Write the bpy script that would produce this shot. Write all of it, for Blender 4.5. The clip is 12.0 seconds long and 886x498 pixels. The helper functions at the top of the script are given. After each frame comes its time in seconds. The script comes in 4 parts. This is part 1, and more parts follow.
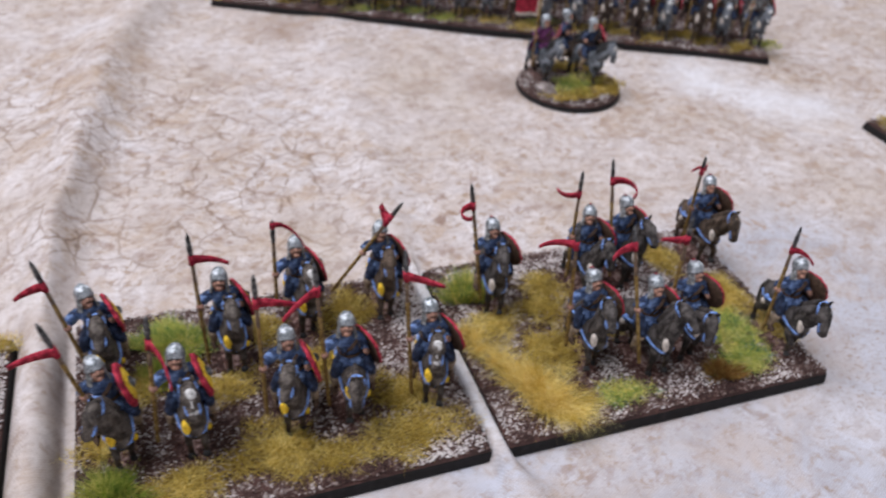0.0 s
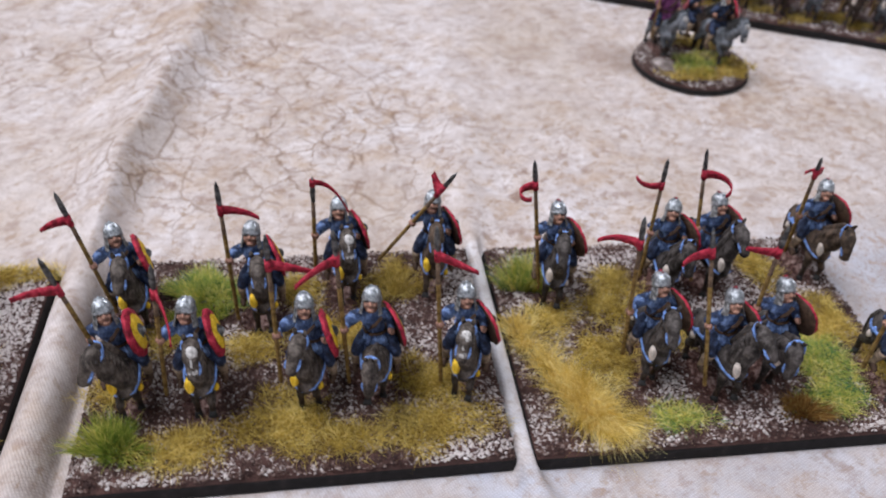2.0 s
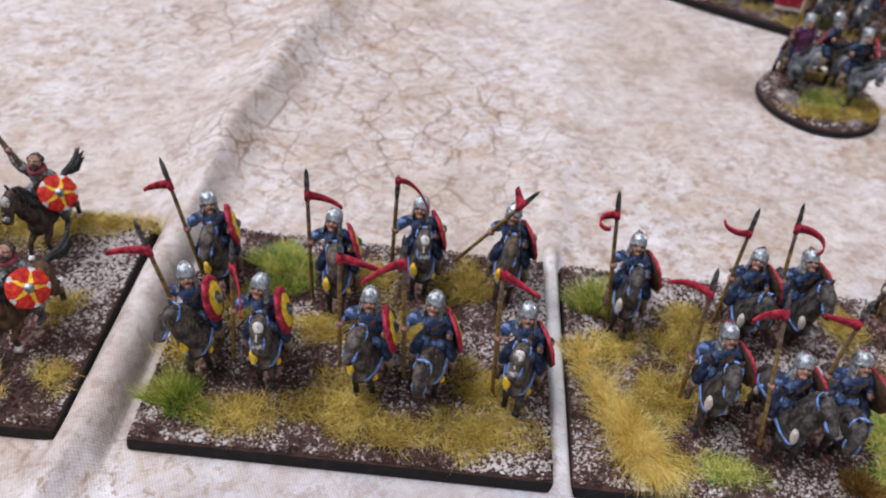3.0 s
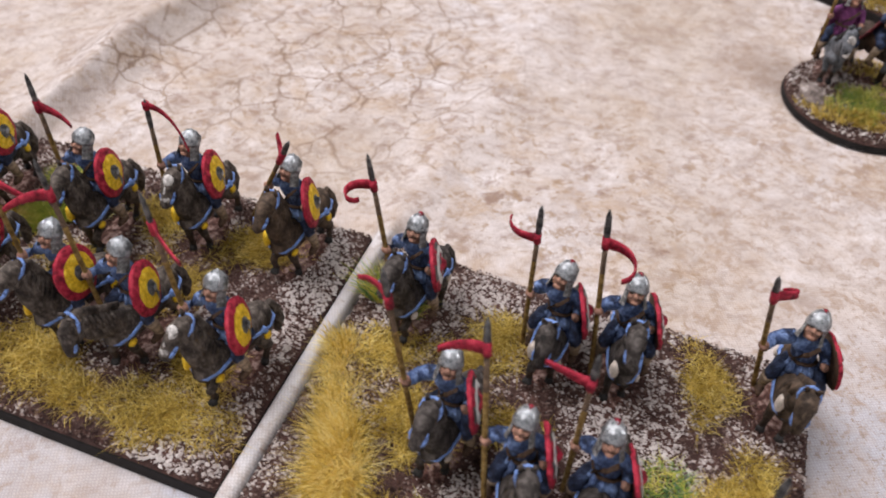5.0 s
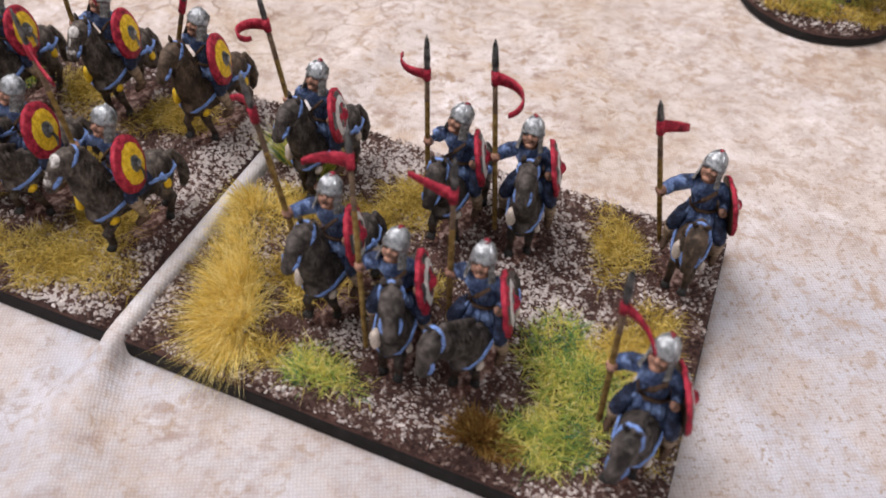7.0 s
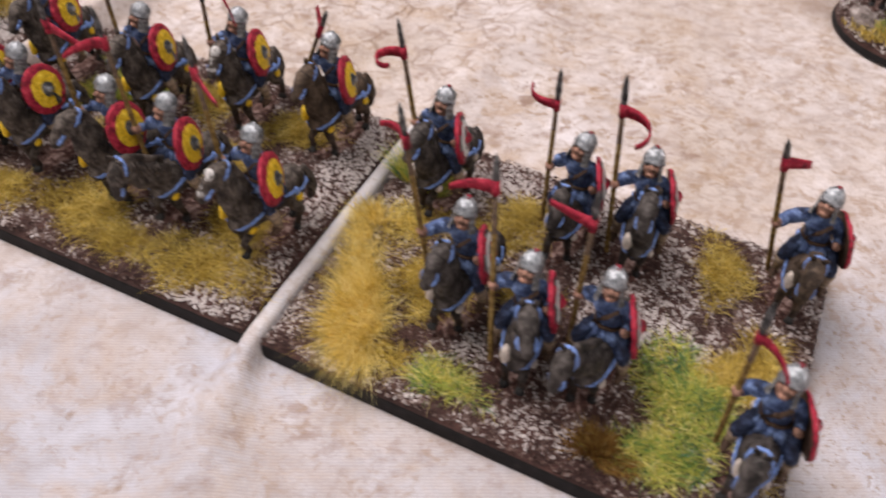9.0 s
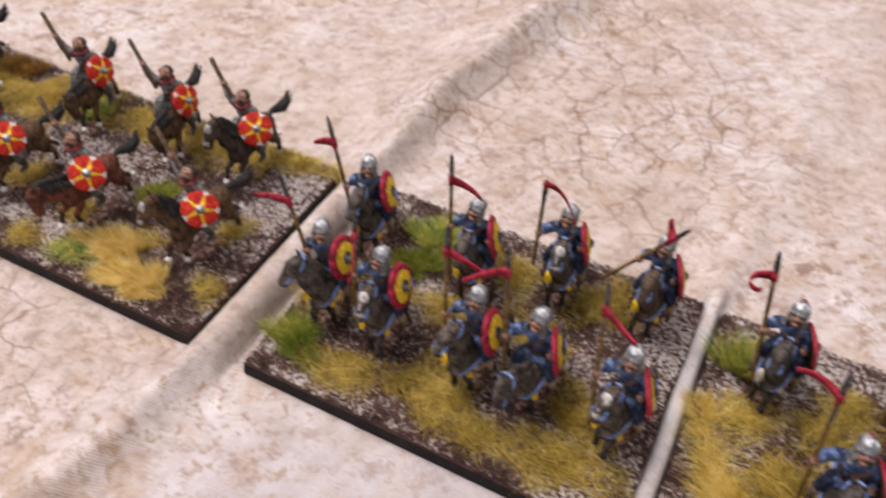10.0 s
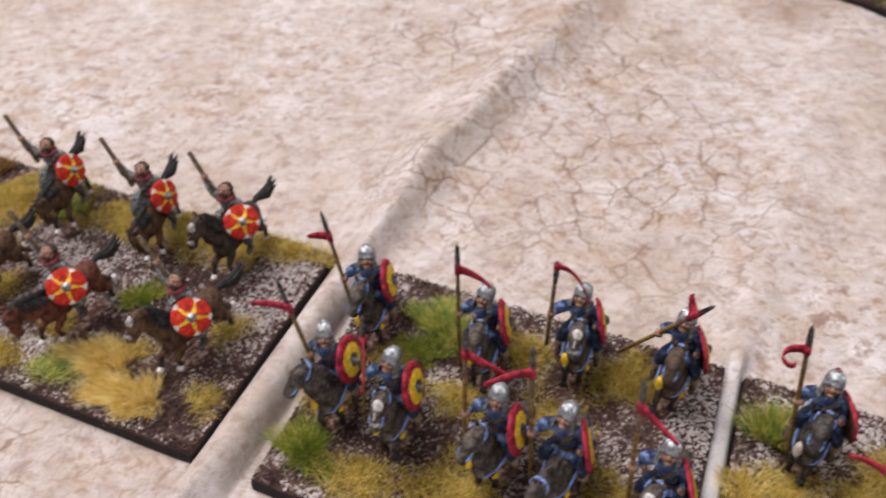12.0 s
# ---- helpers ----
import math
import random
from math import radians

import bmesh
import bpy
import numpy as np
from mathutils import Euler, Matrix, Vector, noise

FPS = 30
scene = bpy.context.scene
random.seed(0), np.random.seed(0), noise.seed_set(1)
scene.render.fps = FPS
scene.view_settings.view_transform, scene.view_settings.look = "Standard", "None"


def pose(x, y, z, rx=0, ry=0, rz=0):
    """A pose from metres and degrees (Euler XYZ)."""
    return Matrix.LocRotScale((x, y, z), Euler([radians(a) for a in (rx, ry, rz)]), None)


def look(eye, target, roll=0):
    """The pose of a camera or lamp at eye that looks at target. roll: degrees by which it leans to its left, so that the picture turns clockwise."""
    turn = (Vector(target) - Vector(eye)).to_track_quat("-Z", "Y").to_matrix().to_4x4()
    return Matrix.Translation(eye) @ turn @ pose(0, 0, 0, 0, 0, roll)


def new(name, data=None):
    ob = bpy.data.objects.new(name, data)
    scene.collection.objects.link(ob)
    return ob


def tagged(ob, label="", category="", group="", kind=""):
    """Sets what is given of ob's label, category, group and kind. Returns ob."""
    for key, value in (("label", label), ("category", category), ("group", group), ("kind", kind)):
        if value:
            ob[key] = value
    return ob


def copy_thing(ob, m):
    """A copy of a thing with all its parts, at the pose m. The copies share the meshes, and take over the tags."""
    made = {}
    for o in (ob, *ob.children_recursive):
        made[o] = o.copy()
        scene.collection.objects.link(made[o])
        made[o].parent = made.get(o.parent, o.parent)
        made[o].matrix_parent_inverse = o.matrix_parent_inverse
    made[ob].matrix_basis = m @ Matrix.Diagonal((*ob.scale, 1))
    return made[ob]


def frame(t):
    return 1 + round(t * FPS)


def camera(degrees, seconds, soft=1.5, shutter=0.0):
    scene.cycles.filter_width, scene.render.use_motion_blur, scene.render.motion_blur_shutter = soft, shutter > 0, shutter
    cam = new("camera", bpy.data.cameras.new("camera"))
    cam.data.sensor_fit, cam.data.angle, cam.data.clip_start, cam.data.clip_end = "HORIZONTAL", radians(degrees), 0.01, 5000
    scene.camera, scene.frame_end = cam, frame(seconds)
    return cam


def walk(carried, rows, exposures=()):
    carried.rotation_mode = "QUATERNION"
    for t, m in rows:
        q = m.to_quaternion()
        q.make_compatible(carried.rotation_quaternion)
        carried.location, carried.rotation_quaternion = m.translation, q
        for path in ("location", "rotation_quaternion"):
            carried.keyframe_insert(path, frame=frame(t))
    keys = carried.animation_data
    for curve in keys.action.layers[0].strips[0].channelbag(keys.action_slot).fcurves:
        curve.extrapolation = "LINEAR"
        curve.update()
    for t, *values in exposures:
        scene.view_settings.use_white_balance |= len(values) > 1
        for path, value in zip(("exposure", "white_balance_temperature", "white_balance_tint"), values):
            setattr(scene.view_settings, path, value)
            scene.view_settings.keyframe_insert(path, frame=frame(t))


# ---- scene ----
cam = camera(58.1, 12.0, soft=1.9, shutter=0.32)
cam.data.dof.use_dof = True
cam.data.dof.focus_distance = 0.136
cam.data.dof.aperture_fstop = 29.0
MM = 0.001
# seconds, eye in millimetres, then yaw, pitch and roll in degrees
PATH = [
    (0, 27.27, -93.74, 131.53, -22.214, -37.032, 4.743),
    (0.5, 6.98, -93.29, 127.98, -22.009, -36.857, 4.330),
    (1, -4.34, -79.28, 119.36, -20.764, -36.736, 4.389),
    (1.5, 21.38, -78.27, 120.67, -15.651, -38.398, 3.814),
    (2, 46.78, -84.19, 124.27, -10.851, -40.074, 4.495),
    (2.5, 52.91, -87.20, 126.31, -5.917, -41.344, 5.497),
    (2.7, 49.07, -85.74, 130.96, -4.215, -41.690, 6.243),
    (4.3, 103.92, -66.26, 108.27, 13.589, -45.000, 5.273),
    (4.5, 110.01, -63.27, 101.70, 14.497, -44.854, 5.233),
    (4.8, 119.76, -52.98, 104.90, 15.950, -45.540, 4.820),
    (5, 126.17, -45.20, 115.74, 17.266, -45.841, 4.126),
    (5.2, 128.60, -47.00, 115.10, 17.600, -45.850, 3.960),
    (5.5, 135.56, -50.22, 112.09, 18.770, -46.470, 3.174),
    (6, 139.35, -54.08, 103.94, 19.185, -46.981, 2.880),
    (6.5, 144.19, -53.77, 101.83, 19.392, -47.426, 2.938),
    (6.7, 150.20, -50.46, 101.07, 19.380, -47.513, 3.091),
    (8.3, 150.20, -54.60, 105.90, 21.130, -48.170, 2.640),
    (8.5, 150.08, -54.97, 105.74, 22.498, -47.898, 2.511),
    (9, 138.95, -58.64, 107.72, 23.482, -47.540, 2.469),
    (9.5, 109.90, -66.68, 118.74, 24.936, -46.981, 1.993),
    (10, 77.09, -67.81, 134.45, 25.972, -46.372, 1.563),
    (10.5, 54.02, -69.98, 136.62, 26.521, -45.766, 0.941),
    (11, 52.10, -67.99, 137.44, 25.884, -45.273, 0.738),
    (11.5, 53.88, -66.30, 133.63, 24.948, -45.020, -0.119),
    (12, 65.03, -58.02, 137.44, 23.026, -44.421, -1.069),
]


def aim(x, y, z, yaw, pitch, roll):
    eye = Vector((x, y, z)) * MM
    a, b = radians(yaw), radians(pitch)
    return look(eye, eye + Vector((-math.sin(a) * math.cos(b), math.cos(a) * math.cos(b), math.sin(b))), roll)


walk(cam, [(t, aim(*row)) for t, *row in PATH], [(0.0, -0.13, 5900, 12), (2.7, -0.08, 5900, 12), (4.5, -0.03, 6300, 13), (5.5, 0.01, 6530, 14), (6.7, 0.05, 6530, 14), (8.5, 0.02, 6650, 16), (10.0, -0.06, 6850, 19), (10.6, -0.07, 6850, 19), (11.5, -0.1, 6560, 15), (12.0, -0.1, 6560, 15)])

# ---------------------------------------------------------------- light: an indoor hall, wide soft light from overhead
world = bpy.data.worlds.new("hall_light")
world.use_nodes = True
scene.world = world
world.node_tree.nodes["Background"].inputs[0].default_value = (1.0, 0.98, 0.98, 1)
world.node_tree.nodes["Background"].inputs[1].default_value = 0.29


def overhead_lamp(x, y, z, w, h, power):
    data = bpy.data.lights.new("overhead_lamp", "AREA")
    data.shape, data.size, data.size_y, data.energy = "RECTANGLE", w, h, power
    data.color = (1.0, 0.97, 0.955)
    ob = new("overhead_lamp", data)
    ob.matrix_world = look((x, y, z), (0.03, 0.05, 0))
    return ob


overhead_lamp(-0.95, 0.2, 2.1, 2.0, 1.4, 76)
# unseen weak fill lamp, added to brighten the sides facing right
overhead_lamp(1.5, -0.2, 2.1, 1.2, 0.8, 16)


# ---------------------------------------------------------------- materials
def node(nt, kind, **values):
    n = nt.nodes.new(kind)
    for key, value in values.items():
        n.inputs[key.replace("_", " ")].default_value = value
    return n


def ramp(nt, fac, stops):
    n = nt.nodes.new("ShaderNodeValToRGB")
    els = n.color_ramp.elements
    while len(els) < len(stops):
        els.new(0.5)
    for e, (p, c) in zip(els, stops):
        e.position, e.color = p, (*c, 1)
    nt.links.new(fac, n.inputs[0])
    return n.outputs[0]


def mix(nt, fac, a, b, mode="MIX"):
    n = nt.nodes.new("ShaderNodeMix")
    n.data_type, n.blend_type = "RGBA", mode
    for slot, v in ((0, fac), (6, a), (7, b)):
        if isinstance(v, (int, float)):
            n.inputs[slot].default_value = v
        elif isinstance(v, tuple):
            n.inputs[slot].default_value = (*v, 1)
        else:
            nt.links.new(v, n.inputs[slot])
    return n.outputs[2]


def start(name, rough=0.7, metal=0.0):
    m = bpy.data.materials.new(name)
    m.use_nodes = True
    nt = m.node_tree
    b = nt.nodes["Principled BSDF"]
    b.inputs["Roughness"].default_value, b.inputs["Metallic"].default_value = rough, metal
    co = nt.nodes.new("ShaderNodeTexCoord").outputs["Object"]
    return m, nt, b, co


def noise_of(nt, co, scale, detail=3.0, rough=0.55, distort=0.0):
    n = node(nt, "ShaderNodeTexNoise", Scale=scale, Detail=detail, Roughness=rough, Distortion=distort)
    nt.links.new(co, n.inputs["Vector"])
    return n.outputs[0]


def bump(nt, b, height, strength, dist):
    n = node(nt, "ShaderNodeBump", Strength=strength, Distance=dist)
    nt.links.new(height, n.inputs["Height"])
    nt.links.new(n.outputs[0], b.inputs["Normal"])


def paint(name, dark, base, light, rough=0.7, metal=0.0, scale=900.0, dry=0.0):
    """Brushed acrylic on cast metal: three tones in patches and fine brush grain."""
    m, nt, b, co = start(name, rough, metal)
    big = noise_of(nt, co, scale, 4.0, 0.6)
    fine = noise_of(nt, co, scale * 4.5, 2.0, 0.6)
    c = ramp(nt, big, [(0.36, dark), (0.5, base), (0.66, light)])
    f = ramp(nt, fine, [(0.3, (0.72, 0.72, 0.72)), (0.7, (1.22, 1.22, 1.22))])
    c = mix(nt, 1.0, c, f, "MULTIPLY")
    if dry:
        streak = node(nt, "ShaderNodeMapping")
        streak.inputs["Scale"].default_value = (1.0, 1.0, 0.35)
        nt.links.new(co, streak.inputs[0])
        c = mix(nt, ramp(nt, noise_of(nt, streak.outputs[0], scale * 2.2, 4.0, 0.65), [(0.52, (0, 0, 0)), (0.66, (dry, dry, dry))]), c, tuple(min(1.0, 0.02 + v * 1.7) for v in light))
    nt.links.new(c, b.inputs["Base Color"])
    b.inputs["Specular IOR Level"].default_value = 0.3
    bump(nt, b, noise_of(nt, co, scale * 1.7, 5.0, 0.6), 0.45, 0.0006)
    return m


def shades(c, lo=0.6, hi=1.5):
    return tuple(v * lo for v in c), c, tuple(min(1, v * hi) for v in c)


COAT_GREY = paint("coat_grey_brown", (0.015, 0.011, 0.009), (0.054, 0.042, 0.035), (0.130, 0.108, 0.092), 0.7, 0.0, 520.0, 0.5)
COAT_SLATE = paint("coat_dark_slate", (0.011, 0.009, 0.008), (0.036, 0.029, 0.026), (0.095, 0.082, 0.076), 0.7, 0.0, 520.0, 0.45)
COAT_DARK = paint("coat_dark_brown", *shades((0.042, 0.028, 0.021), 0.4, 1.9), 0.75, 0.0, 520.0, 0.45)
COAT_BAY = paint("coat_bay", *shades((0.075, 0.040, 0.021), 0.35, 2.0), 0.75, 0.0, 520.0, 0.4)
COAT_CHESTNUT = paint("coat_chestnut", *shades((0.11, 0.036, 0.022), 0.4, 1.7), 0.75, 0.0, 520.0, 0.4)
COAT_BROWN = paint("coat_plain_brown", *shades((0.062, 0.042, 0.029), 0.4, 1.9), 0.75, 0.0, 520.0, 0.4)
COAT_PALE = paint("coat_steel_grey", *shades((0.095, 0.102, 0.115), 0.35, 2.2), 0.75, 0.0, 420.0, 0.3)
MANE = paint("black_hair", *shades((0.02, 0.019, 0.019), 0.6, 2.2), 0.75, 0.0, 900.0, 0.35)
BLAZE = paint("off_white_markings", (0.20, 0.185, 0.175), (0.56, 0.54, 0.52), (0.72, 0.70, 0.68), 0.7, 0.0, 700.0)
WHITE = paint("white_paint", *shades((0.68, 0.66, 0.64), 0.75, 1.15))
BLUE = paint("blue_tunic", (0.012, 0.019, 0.046), (0.060, 0.096, 0.215), (0.21, 0.31, 0.55), 0.7, 0.0, 430.0, 0.4)
NAVY = paint("dark_blue_cloth", (0.010, 0.013, 0.028), (0.022, 0.032, 0.07), (0.06, 0.09, 0.18))
STRAP = paint("light_blue_strap", *shades((0.17, 0.28, 0.60), 0.7, 1.5))
MAIL = paint("grey_mail", (0.07, 0.07, 0.072), (0.20, 0.20, 0.20), (0.42, 0.42, 0.42), 0.5, 0.3, 1300.0)
STEEL = paint("silver_helmet", (0.12, 0.13, 0.14), (0.33, 0.35, 0.37), (0.58, 0.60, 0.63), 0.34, 0.7)
IRON = paint("dark_iron", (0.03, 0.03, 0.032), (0.09, 0.09, 0.092), (0.2, 0.2, 0.2), 0.42, 0.5)
SKIN = paint("painted_face", *shades((0.33, 0.18, 0.13), 0.3, 1.6))
BROWN = paint("brown_leather", *shades((0.085, 0.05, 0.032)))
TAN = paint("tan_cloth", *shades((0.27, 0.20, 0.14)))
HAIR_AND_SHADE = paint("dark_hair_and_shade", *shades((0.05, 0.033, 0.025)))
WOOD = paint("ochre_lance_wood", (0.13, 0.075, 0.02), (0.25, 0.155, 0.045), (0.34, 0.23, 0.08))
DARKWOOD = paint("brown_shaft_wood", *shades((0.13, 0.085, 0.055)))
RED = paint("crimson_paint", (0.15, 0.007, 0.018), (0.34, 0.014, 0.038), (0.52, 0.045, 0.075))
SCARLET = paint("scarlet_paint", (0.38, 0.012, 0.009), (0.56, 0.024, 0.013), (0.68, 0.06, 0.025))
YELLOW = paint("yellow_paint", (0.55, 0.33, 0.012), (0.80, 0.51, 0.022), (0.90, 0.65, 0.07))
CREST = paint("dull_red_crest", *shades((0.17, 0.022, 0.03)))
MAROON = paint("maroon_scarf", *shades((0.22, 0.05, 0.06)))
PURPLE = paint("purple_cloak", *shades((0.17, 0.045, 0.15)))
CREAM = paint("cream_paint", *shades((0.55, 0.48, 0.42), 0.8, 1.2))


def plinth_paint():
    m, nt, b, co = start("black_base_paint", 0.7)
    n = noise_of(nt, co, 500.0, 5.0)
    nt.links.new(ramp(nt, n, [(0.3, (0.008, 0.007, 0.007)), (0.62, (0.016, 0.014, 0.014)), (0.88, (0.05, 0.04, 0.036))]), b.inputs["Base Color"])
    b.inputs["Specular IOR Level"].default_value = 0.2
    bump(nt, b, n, 0.4, 0.0002)
    return m


def soil_paint():
    m, nt, b, co = start("brown_earth_paint", 0.85)
    n, f = noise_of(nt, co, 260.0, 4.0), noise_of(nt, co, 2600.0, 3.0, 0.7)
    c = ramp(nt, n, [(0.3, (0.032, 0.013, 0.010)), (0.55, (0.062, 0.026, 0.020)), (0.8, (0.11, 0.052, 0.040))])
    d = ramp(nt, f, [(0.35, (0.7, 0.7, 0.7)), (0.7, (1.35, 1.3, 1.3))])
    nt.links.new(mix(nt, 1.0, c, d, "MULTIPLY"), b.inputs["Base Color"])
    bump(nt, b, f, 0.9, 0.0004)
    return m


def chips_paint(name, paleness):
    """Grit with a dry-brushed top: each chip takes its own tone, and stretches of the ground are brushed paler."""
    m, nt, b, co = start(name, 0.85)
    g = nt.nodes.new("ShaderNodeNewGeometry")
    n = noise_of(nt, co, 130.0, 7.0, 0.72)
    s = nt.nodes.new("ShaderNodeMath")
    s.operation = "MULTIPLY_ADD"
    nt.links.new(n, s.inputs[0])
    s.inputs[1].default_value = 3.3
    own = nt.nodes.new("ShaderNodeMath")
    own.operation = "MULTIPLY"
    own.inputs[1].default_value = 0.8
    nt.links.new(g.outputs["Random Per Island"], own.inputs[0])
    nt.links.new(own.outputs[0], s.inputs[2])
    half = nt.nodes.new("ShaderNodeMath")
    half.operation = "MULTIPLY"
    half.inputs[1].default_value = paleness
    nt.links.new(s.outputs[0], half.inputs[0])
    c = ramp(nt, half.outputs[0], [(0.54, (0.028, 0.011, 0.009)), (0.72, (0.075, 0.034, 0.026)), (0.82, (0.19, 0.125, 0.105)), (0.89, (0.41, 0.345, 0.32)), (0.96, (0.64, 0.59, 0.57))])
    nt.links.new(c, b.inputs["Base Color"])
    bump(nt, b, noise_of(nt, co, 3000.0), 0.5, 0.0002)
    return m


def blades_paint(name, stops):
    m, nt, b, co = start(name, 0.75)
    g = nt.nodes.new("ShaderNodeNewGeometry")
    n = noise_of(nt, co, 160.0, 2.0)
    a = nt.nodes.new("ShaderNodeMath")
    a.operation = "MULTIPLY_ADD"
    nt.links.new(g.outputs["Random Per Island"], a.inputs[0])
    a.inputs[1].default_value = 0.85
    h = nt.nodes.new("ShaderNodeMath")
    h.operation = "MULTIPLY_ADD"
    h.inputs[1].default_value, h.inputs[2].default_value = 1.0, -0.42
    nt.links.new(n, h.inputs[0])
    nt.links.new(h.outputs[0], a.inputs[2])
    col = ramp(nt, a.outputs[0], stops)
    nt.links.new(col, b.inputs["Base Color"])
    t = nt.nodes.new("ShaderNodeBsdfTranslucent")
    nt.links.new(col, t.inputs["Color"])
    x = nt.nodes.new("ShaderNodeMixShader")
    x.inputs[0].default_value = 0.48
    nt.links.new(b.outputs[0], x.inputs[1])
    nt.links.new(t.outputs[0], x.inputs[2])
    nt.links.new(x.outputs[0], nt.nodes["Material Output"].inputs["Surface"])
    return m


OLIVE = blades_paint("olive_static_grass", [(0.08, (0.24, 0.155, 0.028)), (0.3, (0.46, 0.325, 0.058)), (0.6, (0.68, 0.51, 0.10)), (0.95, (0.92, 0.78, 0.30))])
STRAW = blades_paint("golden_straw_tuft", [(0.1, (0.52, 0.36, 0.05)), (0.45, (0.86, 0.67, 0.155)), (0.8, (0.97, 0.87, 0.44))])
PALESTRAW = blades_paint("pale_straw_tuft", [(0.1, (0.62, 0.44, 0.10)), (0.5, (0.88, 0.70, 0.24)), (0.9, (0.97, 0.88, 0.52))])
GREEN = blades_paint("green_static_grass", [(0.02, (0.07, 0.20, 0.10)), (0.25, (0.22, 0.38, 0.10)), (0.45, (0.48, 0.54, 0.11)), (0.7, (0.78, 0.68, 0.15)), (0.95, (0.95, 0.86, 0.40))])
LEAF = blades_paint("deep_green_tuft", [(0.1, (0.13, 0.21, 0.03)), (0.45, (0.30, 0.38, 0.05)), (0.7, (0.52, 0.50, 0.09)), (0.95, (0.74, 0.66, 0.18))])
UMBER = blades_paint("brown_tuft", [(0.1, (0.13, 0.055, 0.014)), (0.5, (0.30, 0.15, 0.035)), (0.9, (0.52, 0.33, 0.09))])


def cloth_print():
    """Woven mat printed as pale dry earth: cream ground, tan stains, brown brush marks and a net of cracks."""
    m, nt, b, co = start("printed_desert_cloth", 0.92)
    warp = node(nt, "ShaderNodeTexNoise", Scale=46.0, Detail=7.0, Roughness=0.62)
    nt.links.new(co, warp.inputs["Vector"])
    off = nt.nodes.new("ShaderNodeVectorMath")
    off.operation = "MULTIPLY_ADD"
    nt.links.new(warp.outputs[1], off.inputs[0])
    off.inputs[1].default_value = (0.014, 0.014, 0.0)
    nt.links.new(co, off.inputs[2])
    soft = noise_of(nt, co, 20.0, 5.0, 0.6)
    c = ramp(nt, soft, [(0.34, (0.475, 0.405, 0.36)), (0.5, (0.545, 0.485, 0.465)), (0.66, (0.60, 0.56, 0.565))])
    # fine brushed grain, drawn out
    turn = node(nt, "ShaderNodeMapping")
    turn.inputs["Rotation"].default_value = (0, 0, -0.4)
    nt.links.new(co, turn.inputs[0])
    sq = node(nt, "ShaderNodeMapping")
    sq.inputs["Scale"].default_value = (0.8, 1.0, 1.0)
    nt.links.new(turn.outputs[0], sq.inputs[0])

    def spots(places, inner, outer):
        """1 inside soft discs (x, y, radius in metres), 0 outside."""
        total = None
        for x, y, r in places:
            d = nt.nodes.new("ShaderNodeVectorMath")
            d.operation = "DISTANCE"
            nt.links.new(co, d.inputs[0])
            d.inputs[1].default_value = (x, y, 0)
            k = nt.nodes.new("ShaderNodeMapRange")
            k.inputs["From Min"].default_value, k.inputs["From Max"].default_value = r * outer, r * inner
            nt.links.new(d.outputs["Value"], k.inputs["Value"])
            if total is None:
                total = k.outputs[0]
            else:
                top = nt.nodes.new("ShaderNodeMath")
                top.operation = "MAXIMUM"
                nt.links.new(total, top.inputs[0])
                nt.links.new(k.outputs[0], top.inputs[1])
                total = top.outputs[0]
        return total

    plain = spots([(0.06, -0.05, 0.06), (0.13, -0.05, 0.06), (0.20, 0.0, 0.05), (0.185, 0.035, 0.035), (0.081, 0.0, 0.02), (0.081, 0.03, 0.02)], 0.5, 1.25)
    worn = mix(nt, plain, (1.0, 1.0, 1.0), (0.5, 0.5, 0.5))
    gr = noise_of(nt, sq.outputs[0], 300.0, 6.0, 0.7, 0.3)
    c = mix(nt, worn, c, mix(nt, 1.0, c, ramp(nt, gr, [(0.36, (0.79, 0.75, 0.72)), (0.5, (1.0, 0.99, 0.98)), (0.64, (1.09, 1.10, 1.105))]), "MULTIPLY"))
    c = mix(nt, plain, c, mix(nt, 0.8, c, (0.412, 0.416, 0.47)))
    mo = noise_of(nt, co, 75.0, 6.0, 0.62, 0.8)
    c = mix(nt, 1.0, c, ramp(nt, mo, [(0.36, (0.86, 0.82, 0.79)), (0.52, (1.0, 1.0, 1.0)), (0.66, (1.10, 1.11, 1.12))]), "MULTIPLY")
    # lit top of the pinched fold, its brightness painted in as paler cloth
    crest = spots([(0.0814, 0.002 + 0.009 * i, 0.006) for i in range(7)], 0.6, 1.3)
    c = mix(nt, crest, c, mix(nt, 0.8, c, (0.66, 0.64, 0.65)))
    grains = spots([(0.185, 0.03, 0.05), (0.175, 0.0, 0.03), (0.20, 0.07, 0.05)], 0.5, 1.1)
    # tan and rust stains
    st = noise_of(nt, sq.outputs[0], 92.0, 9.0, 0.76, 0.5)
    zone = mix(nt, 1.0, worn, ramp(nt, noise_of(nt, co, 9.0, 2.0), [(0.38, (0.45, 0.45, 0.45)), (0.58, (1, 1, 1))]), "MULTIPLY")
    zone = mix(nt, grains, zone, mix(nt, 0.75, zone, (0.0, 0.0, 0.0)))
    c = mix(nt, mix(nt, 1.0, ramp(nt, st, [(0.49, (0, 0, 0)), (0.65, (0.85, 0.85, 0.85))]), zone, "MULTIPLY"), c, (0.42, 0.30, 0.205))
    blot = noise_of(nt, co, 48.0, 6.0, 0.68, 0.6)
    c = mix(nt, mix(nt, 1.0, ramp(nt, blot, [(0.50, (0, 0, 0)), (0.66, (0.55, 0.55, 0.55))]), plain, "MULTIPLY"), c, (0.46, 0.355, 0.285))
